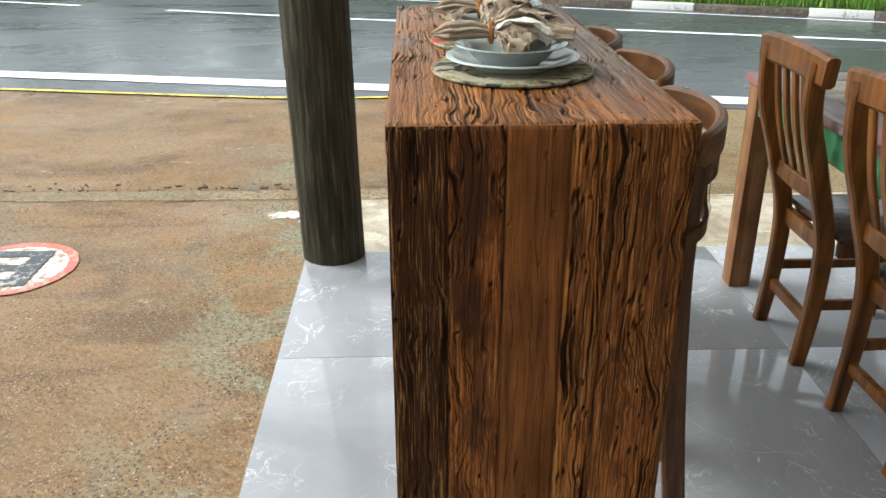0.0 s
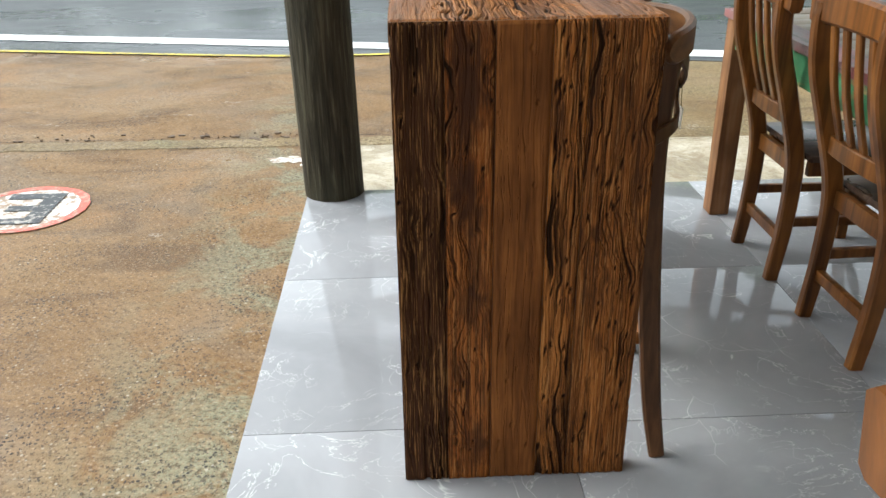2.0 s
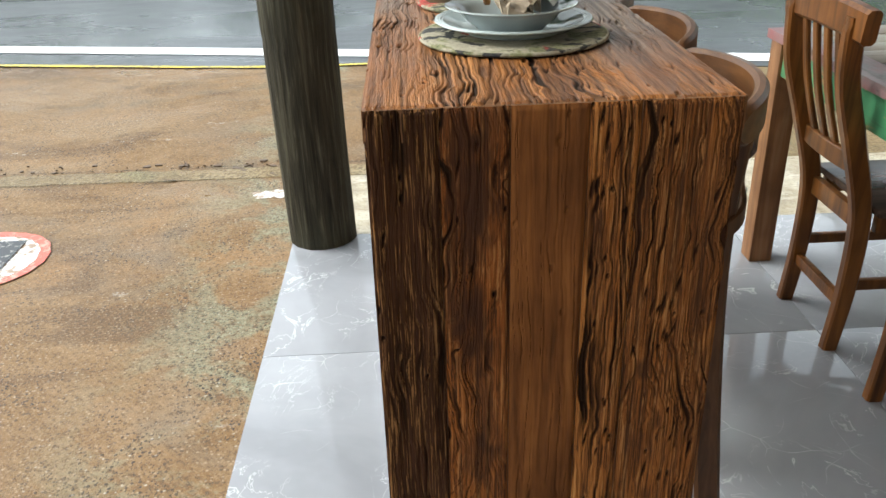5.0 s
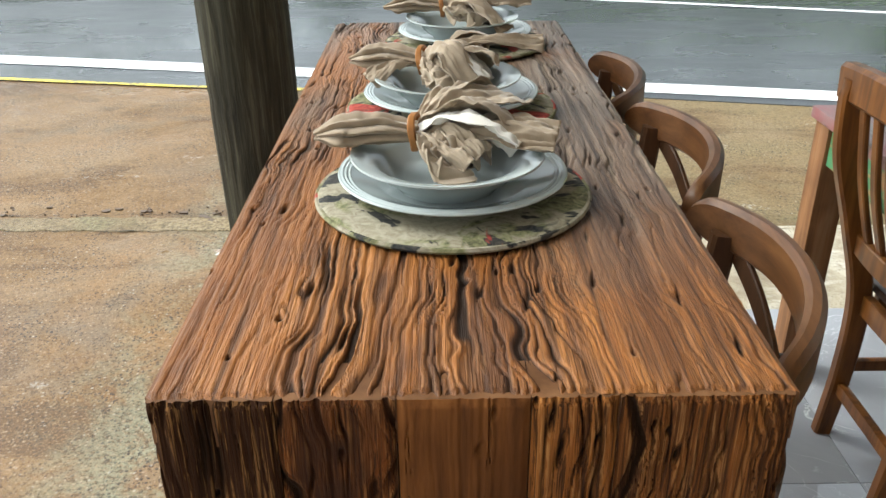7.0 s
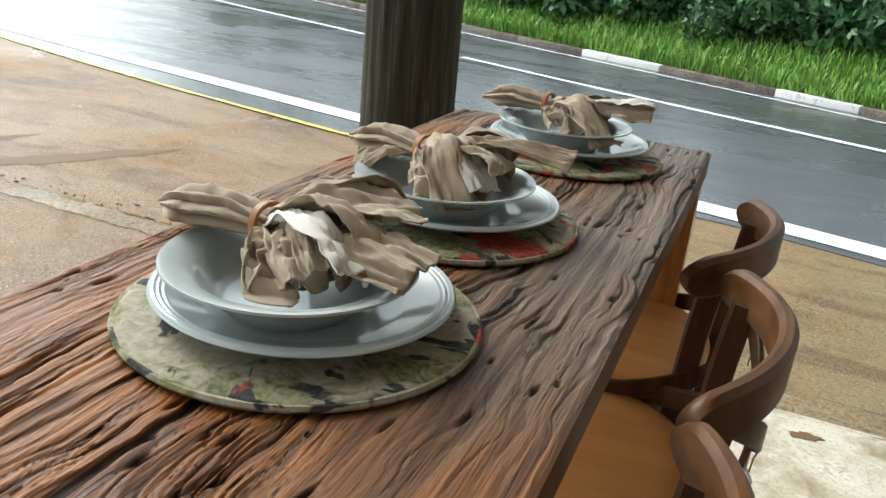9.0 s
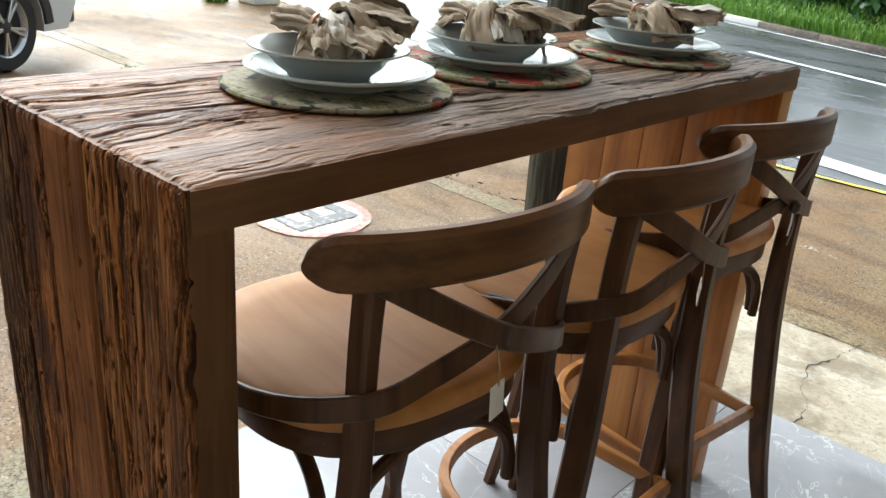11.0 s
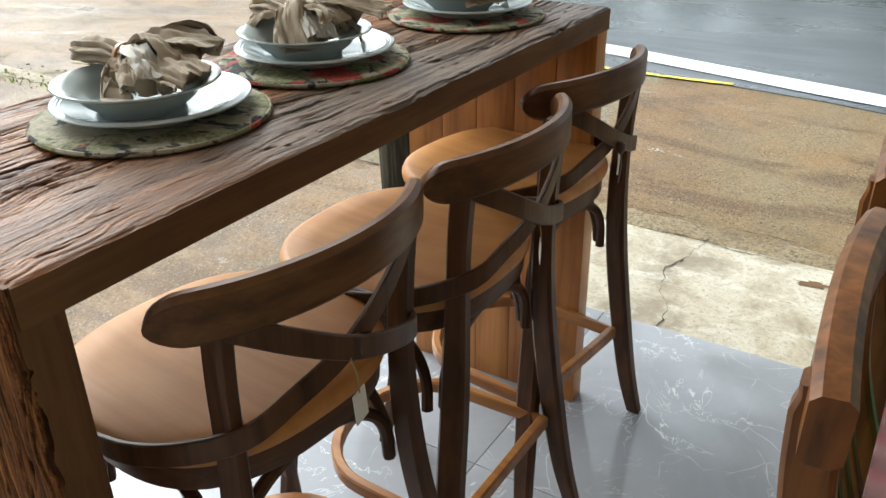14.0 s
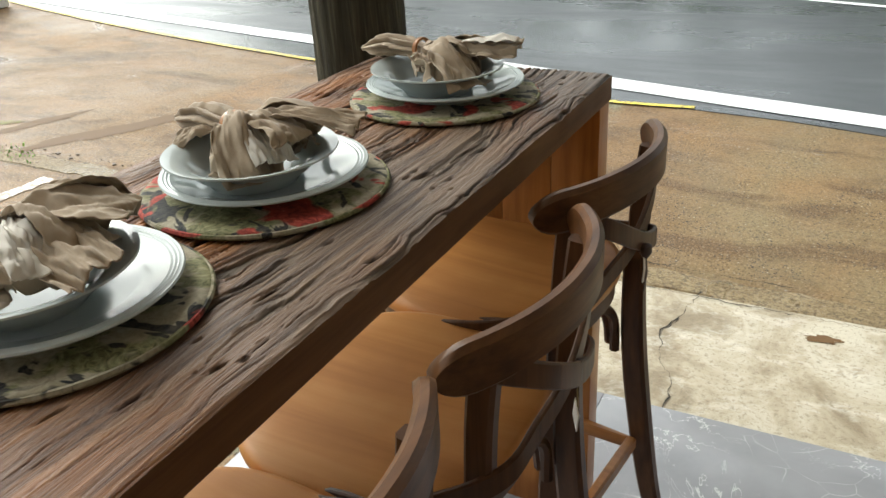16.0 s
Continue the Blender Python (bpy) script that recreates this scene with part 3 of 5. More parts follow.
def relief(name, length, width, thick, nu, nv, depth, seed, mat, parent=None, m=None, tone=(1, 1, 1), wild=1.0, grey_at=None, holes=140, dens=165, calm=None, knots=()):
    """A board whose upper face (local +z, grain along local y, width along x) carries worn-out grain grooves."""
    u = np.linspace(0, length, nu)
    v = np.linspace(0, width, nv)
    U, V = np.meshgrid(u, v, indexing="ij")
    W = V + 0.045 * max(0.0, wild - 1.0) * (vnoise(U * 3.1 + 5, V * 2.5, seed + 7) - 0.5) + wild * 0.020 * (vnoise(U * 6, V * 9, seed) - 0.5) + wild * 0.008 * (vnoise(U * 19, V * 26, seed + 1) - 0.5) + wild * 0.003 * (vnoise(U * 45, V * 60, seed + 9) - 0.5)
    rough = 0.12 + 0.88 * sstep(0.28, 0.62, 0.6 * vnoise(U * 2.6 + 2, V * 9 + 4, seed + 5) + 0.4 * vnoise(U * 9 + 2, V * 34 + 4, seed + 15))
    knot = np.zeros_like(U)
    for ku, kv, kl, kw in knots:
        d2 = ((U - ku) / kl) ** 2 + ((V - kv) / kw) ** 2
        knot = np.maximum(knot, sstep(1.3, 0.35, np.sqrt(d2) + 0.7 * (vnoise(U * 40, V * 60, seed + 50) - 0.5)))
        W = W + 0.020 * np.exp(-0.6 * d2) * np.sign(V - kv) * np.minimum(1, np.abs(V - kv) / 0.02)
    if calm is not None:
        rough = rough * (1 - calm(U, V))
    rough = rough * (1 - 0.6 * knot)
    g1 = 0.68 * vnoise(W * dens + 31, U * 3.4 + 7, seed + 2) + 0.32 * vnoise(W * dens * 0.45 + 3, U * 2.0 + 1, seed + 16)
    g2 = vnoise(W * dens * 1.75 + 11, U * 6.0 + 3, seed + 3)
    g3 = vnoise(W * 330 + 5, U * 12.0 + 9, seed + 4)
    deep = sstep(0.44, 0.20, g1) * rough
    split = sstep(0.030, 0.008, np.abs(g1 - 0.56)) * sstep(0.50, 0.62, vnoise(U * 4.0 + 8, V * 40, seed + 60)) * (0.3 + 0.7 * rough)
    fine = sstep(0.45, 0.14, g2) * rough
    thin = sstep(0.36, 0.15, g3)
    pr = np.random.RandomState(seed + 40)
    pit = np.zeros_like(U)
    for _ in range(int(length * width * holes)):
        pu, pv, pl, pw = pr.rand() * length, pr.rand() * width, 0.004 + 0.014 * pr.rand() ** 2, 0.0016 + 0.0018 * pr.rand()
        pit = np.maximum(pit, np.exp(-((U - pu) / pl) ** 2 - ((V - pv - 0.15 * (U - pu)) / pw) ** 2))
    H = -depth * (deep + 0.45 * fine + 0.18 * thin) + depth * 0.3 * (vnoise(U * 9, V * 16, seed + 6) - 0.5)
    H -= 0.006 * pit + 0.0022 * split
    edge = np.minimum(np.minimum(U, length - U), np.minimum(V, width - V))
    H -= 0.0035 * sstep(0.007, 0.0, edge)
    jag = 0.004 * (vnoise(V * 130, V * 0, seed + 8) - 0.35) * sstep(0.012, 0.0, U)
    # grain drops to 0 in the relief's recesses; the material darkens by it.
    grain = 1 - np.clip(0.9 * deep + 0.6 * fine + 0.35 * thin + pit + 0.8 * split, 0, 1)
    X = np.stack([V, U + jag, H], -1).reshape(-1, 3)
    n = nu * nv
    faces = []
    for i in range(nu - 1):
        b = i * nv
        faces.extend((b + j, b + j + 1, b + nv + j + 1, b + nv + j) for j in range(nv - 1))
    rim = [j for j in range(nv)] + [i * nv + nv - 1 for i in range(1, nu)] + [(nu - 1) * nv + j for j in range(nv - 2, -1, -1)] + [i * nv for i in range(nu - 2, 0, -1)]
    k = len(rim)
    brim, low = X[rim].copy(), X[rim].copy()
    low[:, 2] = -thick
    for i in range(k):
        faces.append((n + i, n + k + i, n + k + (i + 1) % k, n + (i + 1) % k))
    faces.append(tuple(n + k + i for i in range(k - 1, -1, -1)))
    me = bpy.data.meshes.new(name)
    me.from_pydata(np.concatenate([X, brim, low]).tolist(), [], [tuple(reversed(f)) for f in faces])
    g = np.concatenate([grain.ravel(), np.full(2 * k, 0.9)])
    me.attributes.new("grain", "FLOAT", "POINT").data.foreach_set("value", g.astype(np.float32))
    gr = np.zeros(n + 2 * k)
    if grey_at is not None:
        gr[:n] = grey_at(U, V).ravel()
    me.attributes.new("grey", "FLOAT", "POINT").data.foreach_set("value", gr.astype(np.float32))
    kn = np.zeros(n + 2 * k)
    kn[:n] = knot.ravel()
    me.attributes.new("knot", "FLOAT", "POINT").data.foreach_set("value", kn.astype(np.float32))
    finish(me, mat, 60)
    me.materials.append(M["edge"])
    plane = np.zeros(len(faces), dtype=np.int32)
    plane[-(k + 1):] = 1
    me.polygons.foreach_set("material_index", plane)
    ob = new(name, me)
    ob.color = (*tone, 1)
    if parent is not None:
        ob.parent = parent
    if m is not None:
        ob.matrix_basis = m
    return ob


# ---- ground, road, yard ----
Z = -0.04
tagged(sheet("ground", [(-300, -300), (300, -300), (300, 300), (-300, 300)], Z - 0.06, M["soil"]), "bare grassy ground reaching the horizon", "ground", kind="structure")


YELLOW = [(-16, 9.3), (-12, 7.9), (-9, 6.78), (-6.5, 5.98), (-4.7, 5.5), (-3.13, 5.16), (-0.92, 4.76), (0.05, 4.76)]
ROADSIDE = YELLOW + [(0.6, 4.70), (2.4, 4.29), (8, 3.1), (20, 0.5)]
tagged(sheet("road", [*ROADSIDE, (20, 2.6), (8, 7.2), (0, 10.62), (-8, 14.1), (-16, 17.6)], Z + 0.004, M["asphalt"], 0.03), "rain-wet dark asphalt road", "road", kind="structure")
tagged(sheet("yard", [(-30, -14), (20, -14), (20, 0.5), (8, 3.1), (2.4, 4.29), (0.6, 4.70), *YELLOW[::-1], (-30, 14)], Z - 0.001, M["yard"], 0.05), "stained brown concrete parking yard, wet from rain", "yard", kind="structure")
tagged(part("edge_line", ribbon([(-16, 8.55), (-12, 7.55), (-6, 6.17), (-2, 5.35), (2.4, 4.41), (8, 3.2), (18, 1.06)], 0.225, Z + 0.009, 0.006, 1), M["white_line"]), "broad white line along the road edge", "road line", kind="structure")
tagged(part("kerbside_line", ribbon(YELLOW, 0.05, Z + 0.009, 0.006, 2), M["yellow_line"]), "narrow chipped yellow line at the asphalt edge", "road line", kind="structure")
tagged(part("lane_line", ribbon([(-3.05, 9.5), (-0.7, 8.63), (3.5, 7.25), (6, 6.4), (12, 4.3)], 0.10, Z + 0.009, 0.004, 3), M["white_line"]), "thin white lane line on the wet road", "road line", kind="structure")
tagged(part("lane_line", ribbon([(-9.5, 12.0), (-7.5, 11.2), (-5.2, 10.35), (-4.3, 10.0)], 0.10, Z + 0.009, 0.004, 4), M["white_line"]), "thin white lane line on the wet road", "road line", kind="structure")
tagged(part("far_edge_line", ribbon([(-16, 17.2), (-8, 13.75), (0, 10.3), (8, 6.9), (16, 3.6)], 0.06, Z + 0.009, 0.004, 5), M["white_line"]), "thin white line beside the far kerb", "road line", kind="structure")

# pale slab, mortar strip and cracks between tiles and yard
tagged(sheet("pale_slab", [(-0.36, 1.86), (9, 1.86), (9, 2.60), (-0.36, 2.60)], Z + 0.006, M["slab"], 0.03), "pale concrete slab with a crack, before the tiled floor", "pavement", kind="structure")


def strip_mesh(y0, y1, x0, x1, seed):
    """An uneven mortar band with broken edges."""
    rng = random.Random(seed)
    bm = nb()
    n = int((x1 - x0) / 0.06)
    L = []
    for i in range(n + 1):
        x = x0 + (x1 - x0) * i / n
        dy = -0.02 * x
        a, b = y0 + dy + rng.uniform(-0.012, 0.012), y1 + dy + rng.uniform(-0.016, 0.016)
        L.append([bm.verts.new((x, a, Z - 0.004)), bm.verts.new((x, a + 0.006, Z + 0.003)), bm.verts.new((x, (a + b) / 2, Z + 0.006 + rng.uniform(-0.002, 0.003))),
                  bm.verts.new((x, b - 0.008, Z + 0.004)), bm.verts.new((x, b, Z - 0.004))])
    for A, B in zip(L, L[1:]):
        for j in range(4):
            bm.faces.new((A[j], B[j], B[j + 1], A[j + 1]))
    bmesh.ops.recalc_face_normals(bm, faces=bm.faces)
    return bm


tagged(part("mortar_strip", strip_mesh(2.615, 2.76, -12, 9, 5), M["strip"]), "mossy mortar strip joining two concrete slabs", "pavement", kind="structure")


def crack_mesh(pts, width, z, seed, jag=0.006):
    rng = random.Random(seed)
    P = []
    for a, b in zip(pts, pts[1:]):
        d = math.dist(a, b)
        n = max(2, int(d / 0.02))
        for i in range(n):
            t = i / n
            P.append((a[0] + (b[0] - a[0]) * t + rng.uniform(-jag, jag), a[1] + (b[1] - a[1]) * t + rng.uniform(-jag, jag)))
    bm = nb()
    L = []
    for i, p in enumerate(P):
        q = P[min(i + 1, len(P) - 1)]
        o = P[max(i - 1, 0)]
        t = Vector((q[0] - o[0], q[1] - o[1], 0)).normalized()
        c = Vector((p[0], p[1], z))
        s = Vector((-t.y, t.x, 0)) * (width * rng.uniform(0.1, 1.0) * max(0.15, 1.3 * noise.noise(c * 5.0) + 0.7) / 2)
        L.append((bm.verts.new(c - s), bm.verts.new(c + s)))
    for A, B in zip(L, L[1:]):
        bm.faces.new((A[0], B[0], B[1], A[1]))
    bm.normal_update()
    for f in bm.faces:
        if f.normal.z < 0:
            f.normal_flip()
    return bm


for i, (pts, w, z) in enumerate([
        ([(0.53, 2.62), (0.50, 2.45), (0.46, 2.32), (0.50, 2.15), (0.56, 2.05), (0.57, 1.95), (0.56, 1.87)], 0.013, Z + 0.009),
        ([(-0.3, 2.60), (0.5, 2.585), (1.5, 2.57), (3.0, 2.54)], 0.008, Z + 0.009),
        ([(0.2, 2.79), (1.2, 2.77), (3, 2.73)], 0.006, Z + 0.003),
        ([(-3.5, 2.83), (-2, 2.81), (-0.9, 2.80), (0.2, 2.79)], 0.010, Z + 0.003),
        ([(-3.5, 2.665), (-2, 2.645), (-0.4, 2.615)], 0.008, Z + 0.006),
        ([(-9.3, 3.2), (-7.6, 2.95), (-6.2, 2.9), (-4.8, 2.85)], 0.03, Z + 0.003)]):
    tagged(part("crack", crack_mesh(pts, w, z, 40 + i), M["crack"]), "jagged dark crack in the concrete", "crack", kind="structure")

# parking bay line in the yard
tagged(part("bay_line", ribbon([(-2.83, 1.4), (-2.78, 2.0), (-2.74, 2.58)], 0.09, Z + 0.003, 0.01, 8), M["mark_white"]), "worn white parking bay line on concrete", "bay line", kind="structure")

def blot(x, y, rx, ry, z, seed):
    """An irregular flat splash."""
    bm = nb()
    r = random.Random(seed)
    ph = [r.uniform(0, 6.28) for _ in range(4)]
    vs = []
    for i in range(48):
        a = 2 * math.pi * i / 48
        k = 1 + 0.22 * math.sin(2 * a + ph[0]) + 0.16 * math.sin(5 * a + ph[1]) + 0.10 * math.sin(11 * a + ph[2]) + 0.06 * math.sin(17 * a + ph[3])
        vs.append(bm.verts.new((x + rx * k * math.cos(a), y + ry * k * math.sin(a), z)))
    bm.faces.new(vs)
    return bm


def puddle(x, y, rx, ry, turn, seed):
    bm = blot(0, 0, rx, ry, 0, seed)
    ob = part("puddle", bm, M["puddle"])
    ob.matrix_basis = pose(x, y, Z + 0.001, 0, 0, turn)
    tagged(ob, "thin brown film of wet silt on the concrete", "puddle", kind="structure")


ob = part("stain", blot(0, 0, 0.055, 0.022, 0, 23), M["puddle"])
ob.matrix_basis = pose(0.94, 2.46, Z + 0.008)
tagged(ob, "small brown damp stain on the pale slab", "stain", kind="structure")
puddle(-3.08, 3.32, 0.55, 0.09, 63, 12)
puddle(-3.70, 3.26, 0.30, 0.06, 66, 15)
MOSS = [(-4.09, 2.78, 0.24, 0.07, 35), (-4.81, 2.67, 0.16, 0.05, 35), (-4.72, 2.99, 0.1, 0.03, 35), (-3.92, 3.19, 0.12, 0.04, 35)]
M["moss"] = paint("wet_yellow_green_moss", (0.21, 0.21, 0.045), (0.20, 0.15, 0.08), 0.62, 0.8)
for i, (mx, my, rx, ry, turn) in enumerate(MOSS):
    ob = part("moss_patch", blot(0, 0, rx, ry, 0, 31 + i), M["moss"])
    ob.matrix_basis = pose(mx, my, Z + 0.002, 0, 0, turn)
    tagged(ob, "patch of yellow-green moss on the wet concrete", "moss", kind="structure")
tagged(part("paint_splash", blot(-0.56, 2.42, 0.085, 0.055, Z + 0.002, 4), M["mark_white"]), "splash of white paint on the concrete", "paint splash", kind="structure")
tagged(part("paint_splash", blot(-0.47, 2.33, 0.03, 0.02, Z + 0.002, 9), M["mark_white"]), "splash of white paint on the concrete", "paint splash", kind="structure")

# crumbs and wet leaves lying along the joint
bm = nb()
rng = random.Random(77)
for _ in range(150):
    x, w = -0.4 - 4.2 * rng.random() ** 1.3, 0.003 + 0.022 * rng.random() ** 3
    y, a = 2.78 - 0.02 * x + rng.gauss(0, 0.05), rng.uniform(-1.5, 1.5)
    P = [(x + w * k * math.cos(q + a), y + 0.7 * w * k * math.sin(q + a)) for q, k in [(i * math.pi / 4, rng.uniform(0.5, 1.1)) for i in range(8)]]
    top = [bm.verts.new((px, py, Z + 0.004 + rng.uniform(0, 0.003))) for px, py in P]
    low = [bm.verts.new((px, py, Z - 0.002)) for px, py in P]
    bm.faces.new(top)
    for i in range(8):
        bm.faces.new((low[i], low[(i + 1) % 8], top[(i + 1) % 8], top[i]))
tagged(part("crumbs", bm, M["crumb"]), "dark wet crumbs and leaf litter along the joint", "litter", kind="stuff")

# painted round mark with its letter
mark = thing("parking_mark", "worn red and white painted circle with a black letter E", "painted sign", pose(-1.62, 1.86, Z + 0.002), kind="structure")


def annulus(r0, r1, z, n=56, wob=0.004):
    rng = random.Random(3)
    bm = nb()
    A = [bm.verts.new(((r1 + rng.uniform(-wob, wob)) * math.cos(2 * math.pi * i / n), (r1 + rng.uniform(-wob, wob)) * math.sin(2 * math.pi * i / n), z)) for i in range(n)]
    if r0 <= 0:
        bm.faces.new(A)
    else:
        B = [bm.verts.new(((r0 + rng.uniform(-wob, wob)) * math.cos(2 * math.pi * i / n), (r0 + rng.uniform(-wob, wob)) * math.sin(2 * math.pi * i / n), z)) for i in range(n)]
        for i in range(n):
            bm.faces.new((B[i], A[i], A[(i + 1) % n], B[(i + 1) % n]))
    return bm


part("disc", annulus(0, 0.243, 0.0), M["mark_white"], mark, "worn white painted disc")
part("rim_ring", annulus(0.222, 0.262, 0.002), M["mark_red"], mark, "faded red painted ring")
bm = nb()
for x0, x1, y0, y1 in ((0.040, 0.12, -0.17, 0.17), (-0.12, 0.040, -0.17, -0.11), (-0.08, 0.040, -0.03, 0.03), (-0.12, 0.040, 0.11, 0.17)):
    f = bm.faces.new([bm.verts.new((x, y, 0.0035)) for x, y in ((x0, y0), (x1, y0), (x1, y1), (x0, y1))])
part("letter", bm, M["mark_black"], mark, "black painted letter E")

# ---- tiled floor ----
floor = tagged(part("floor", box(nb(), -0.405, 5.2, -5.0, 1.872, -0.10, -0.006), M["grout"]), "polished grey marble tile floor with white veins", "floor", kind="structure")
TX, TY = [-0.41, 0.405, 1.26, 2.10, 2.94, 3.78, 4.62, 5.2], [1.875, 1.04, 0.195, -0.645, -1.485, -2.325, -3.165, -4.005, -4.845, -5.0]

# ---- canopy: post, unseen roof, added walls behind ----
post = thing("wooden_post", "weathered round eucalyptus post at the floor corner", "post", pose(-0.295, 1.872, 0.0, 0, -1.2, 0))
bm = nb()
n, rows = 72, 90
L = []
for j in range(rows + 1):
    z = 2.87 * j / rows
    r = 0.1275 - 0.0012 * z
    L.append([])
    for i in range(n):
        a = 2 * math.pi * i / n
        k = 0.004 * noise.noise(Vector((math.cos(a) * 9, math.sin(a) * 9, z * 0.9))) + 0.0025 * noise.noise(Vector((math.cos(a) * 26, math.sin(a) * 26, z * 1.4))) + 0.004 * noise.noise(Vector((math.cos(a), math.sin(a), z * 1.3)))
        k -= 0.003 * math.exp(-((z - 0.755 - 0.012 * math.sin(a * 2)) / 0.008) ** 2)
        L[-1].append(bm.verts.new(((r + k) * math.cos(a), (r + k) * math.sin(a), z)))
for A, B in zip(L, L[1:]):
    for i in range(n):
        bm.faces.new((A[i], A[(i + 1) % n], B[(i + 1) % n], B[i]))
bm.faces.new(L[0][::-1])
part("trunk", bm, M["post"], post, sharp=60)

def roof_z(y):
    return 2.66 + 0.08 * (4.0 - y)


# Roof out of view; its front edge is set by the light wanted on the slab.
bm = box(nb(), -0.5, 5.4, -5.2, 2.3, 0.0, 0.1)
for v in bm.verts:
    v.co.z += roof_z(v.co.y)
tagged(part("ceiling", bm, M["ceiling"]), "plain sloping boarded ceiling of the veranda", "ceiling", kind="structure")
# Unseen walls, added to close the veranda and bounce warm light inside.
tagged(part("wall_back", box(nb(), -0.41, 5.4, -5.2, -5.0, -0.1, 3.37), M["plaster"]), "plain cream plaster wall added out of view", "wall", kind="structure")
bm = box(nb(), 5.2, 5.4, -5.0, 2.15, -0.1, 1.0)
for v in bm.verts:
    if v.co.z > 0.5:
        v.co.z = roof_z(v.co.y) - 0.002
tagged(part("wall_side", bm, M["plaster"]), "plain cream plaster wall added out of view", "wall", kind="structure")

# ---- bar table ----
TW, TL, TH, TT, TD = 0.512, 1.442, 1.05, 0.055, 0.050
bar = thing("bar_table", "tall waterfall bar table of deeply grained reclaimed wood", "bar table")
# Grey wear; the band towards +x also has sky sheen put into its colour.
def worn_sheen_grey(U, V):
    return np.clip(0.75 * sstep(0.30, 0.42, V + 0.03 * vnoise(U * 9, V * 3, 76)) * sstep(0.12, 0.45, U) * (0.3 + 0.9 * vnoise(U * 6, V * 14, 77)) + 0.45 * sstep(0.4, 0.8, U) * sstep(0.25, 0.7, vnoise(U * 5, V * 20, 79)) + 0.2 * sstep(0.55, 0.75, vnoise(U * 4, V * 8, 78)), 0, 0.85)


def smooth_corner(U, V):
    left = 0.75 * sstep(0.135, 0.10, V + 0.02 * vnoise(U * 8, V * 4, 71)) * sstep(0.42, 0.28, U)
    right = 0.72 * sstep(0.345, 0.385, V + 0.03 * vnoise(U * 8, V * 4, 73)) * sstep(0.55, 0.35, U)
    return np.maximum(left, right)



relief("top", TL - 0.007, TW + 0.002, TD, 560, 380, 0.0046, 11, M["old_y"], bar, pose(-0.001, 0.007, TH), (0.84, 0.68, 0.50), 1.7, worn_sheen_grey, 160, 215, smooth_corner)
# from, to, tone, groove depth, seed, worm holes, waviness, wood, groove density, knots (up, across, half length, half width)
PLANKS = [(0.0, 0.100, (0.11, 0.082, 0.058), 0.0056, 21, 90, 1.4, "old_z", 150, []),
          (0.100, 0.196, (0.70, 0.48, 0.31), 0.0040, 31, 160, 2.7, "old_z", 230, [(0.93, 0.045, 0.10, 0.035), (0.70, 0.040, 0.075, 0.036), (0.465, 0.045, 0.060, 0.040), (0.10, 0.06, 0.07, 0.03)]),
          (0.196, 0.302, (1, 1, 1), 0.0009, 41, 150, 0.6, "smooth_z", 170, []),
          (0.302, 0.372, (0.80, 0.61, 0.41), 0.0046, 51, 620, 1.25, "old_z", 200, []),
          (0.372, 0.510, (0.78, 0.59, 0.39), 0.0040, 61, 300, 2.3, "old_z", 250, [(0.36, 0.055, 0.03, 0.012), (0.62, 0.03, 0.02, 0.010)])]
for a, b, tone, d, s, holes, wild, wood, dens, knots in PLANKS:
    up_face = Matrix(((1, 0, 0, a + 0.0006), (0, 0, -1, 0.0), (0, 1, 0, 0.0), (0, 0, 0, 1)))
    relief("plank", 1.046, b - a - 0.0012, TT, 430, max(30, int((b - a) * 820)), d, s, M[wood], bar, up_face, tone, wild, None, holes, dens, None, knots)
rng = random.Random(6)
xs = [0.0, 0.105, 0.205, 0.31, 0.415, 0.510]
for a, b in zip(xs, xs[1:]):
    part("plank", box(nb(), a + 0.0006, b - 0.0006, TL - TT - rng.uniform(0, 0.002), TL, 0.0, 1.043, 0.0015), M["panel"], bar, "smooth orange-brown plank")


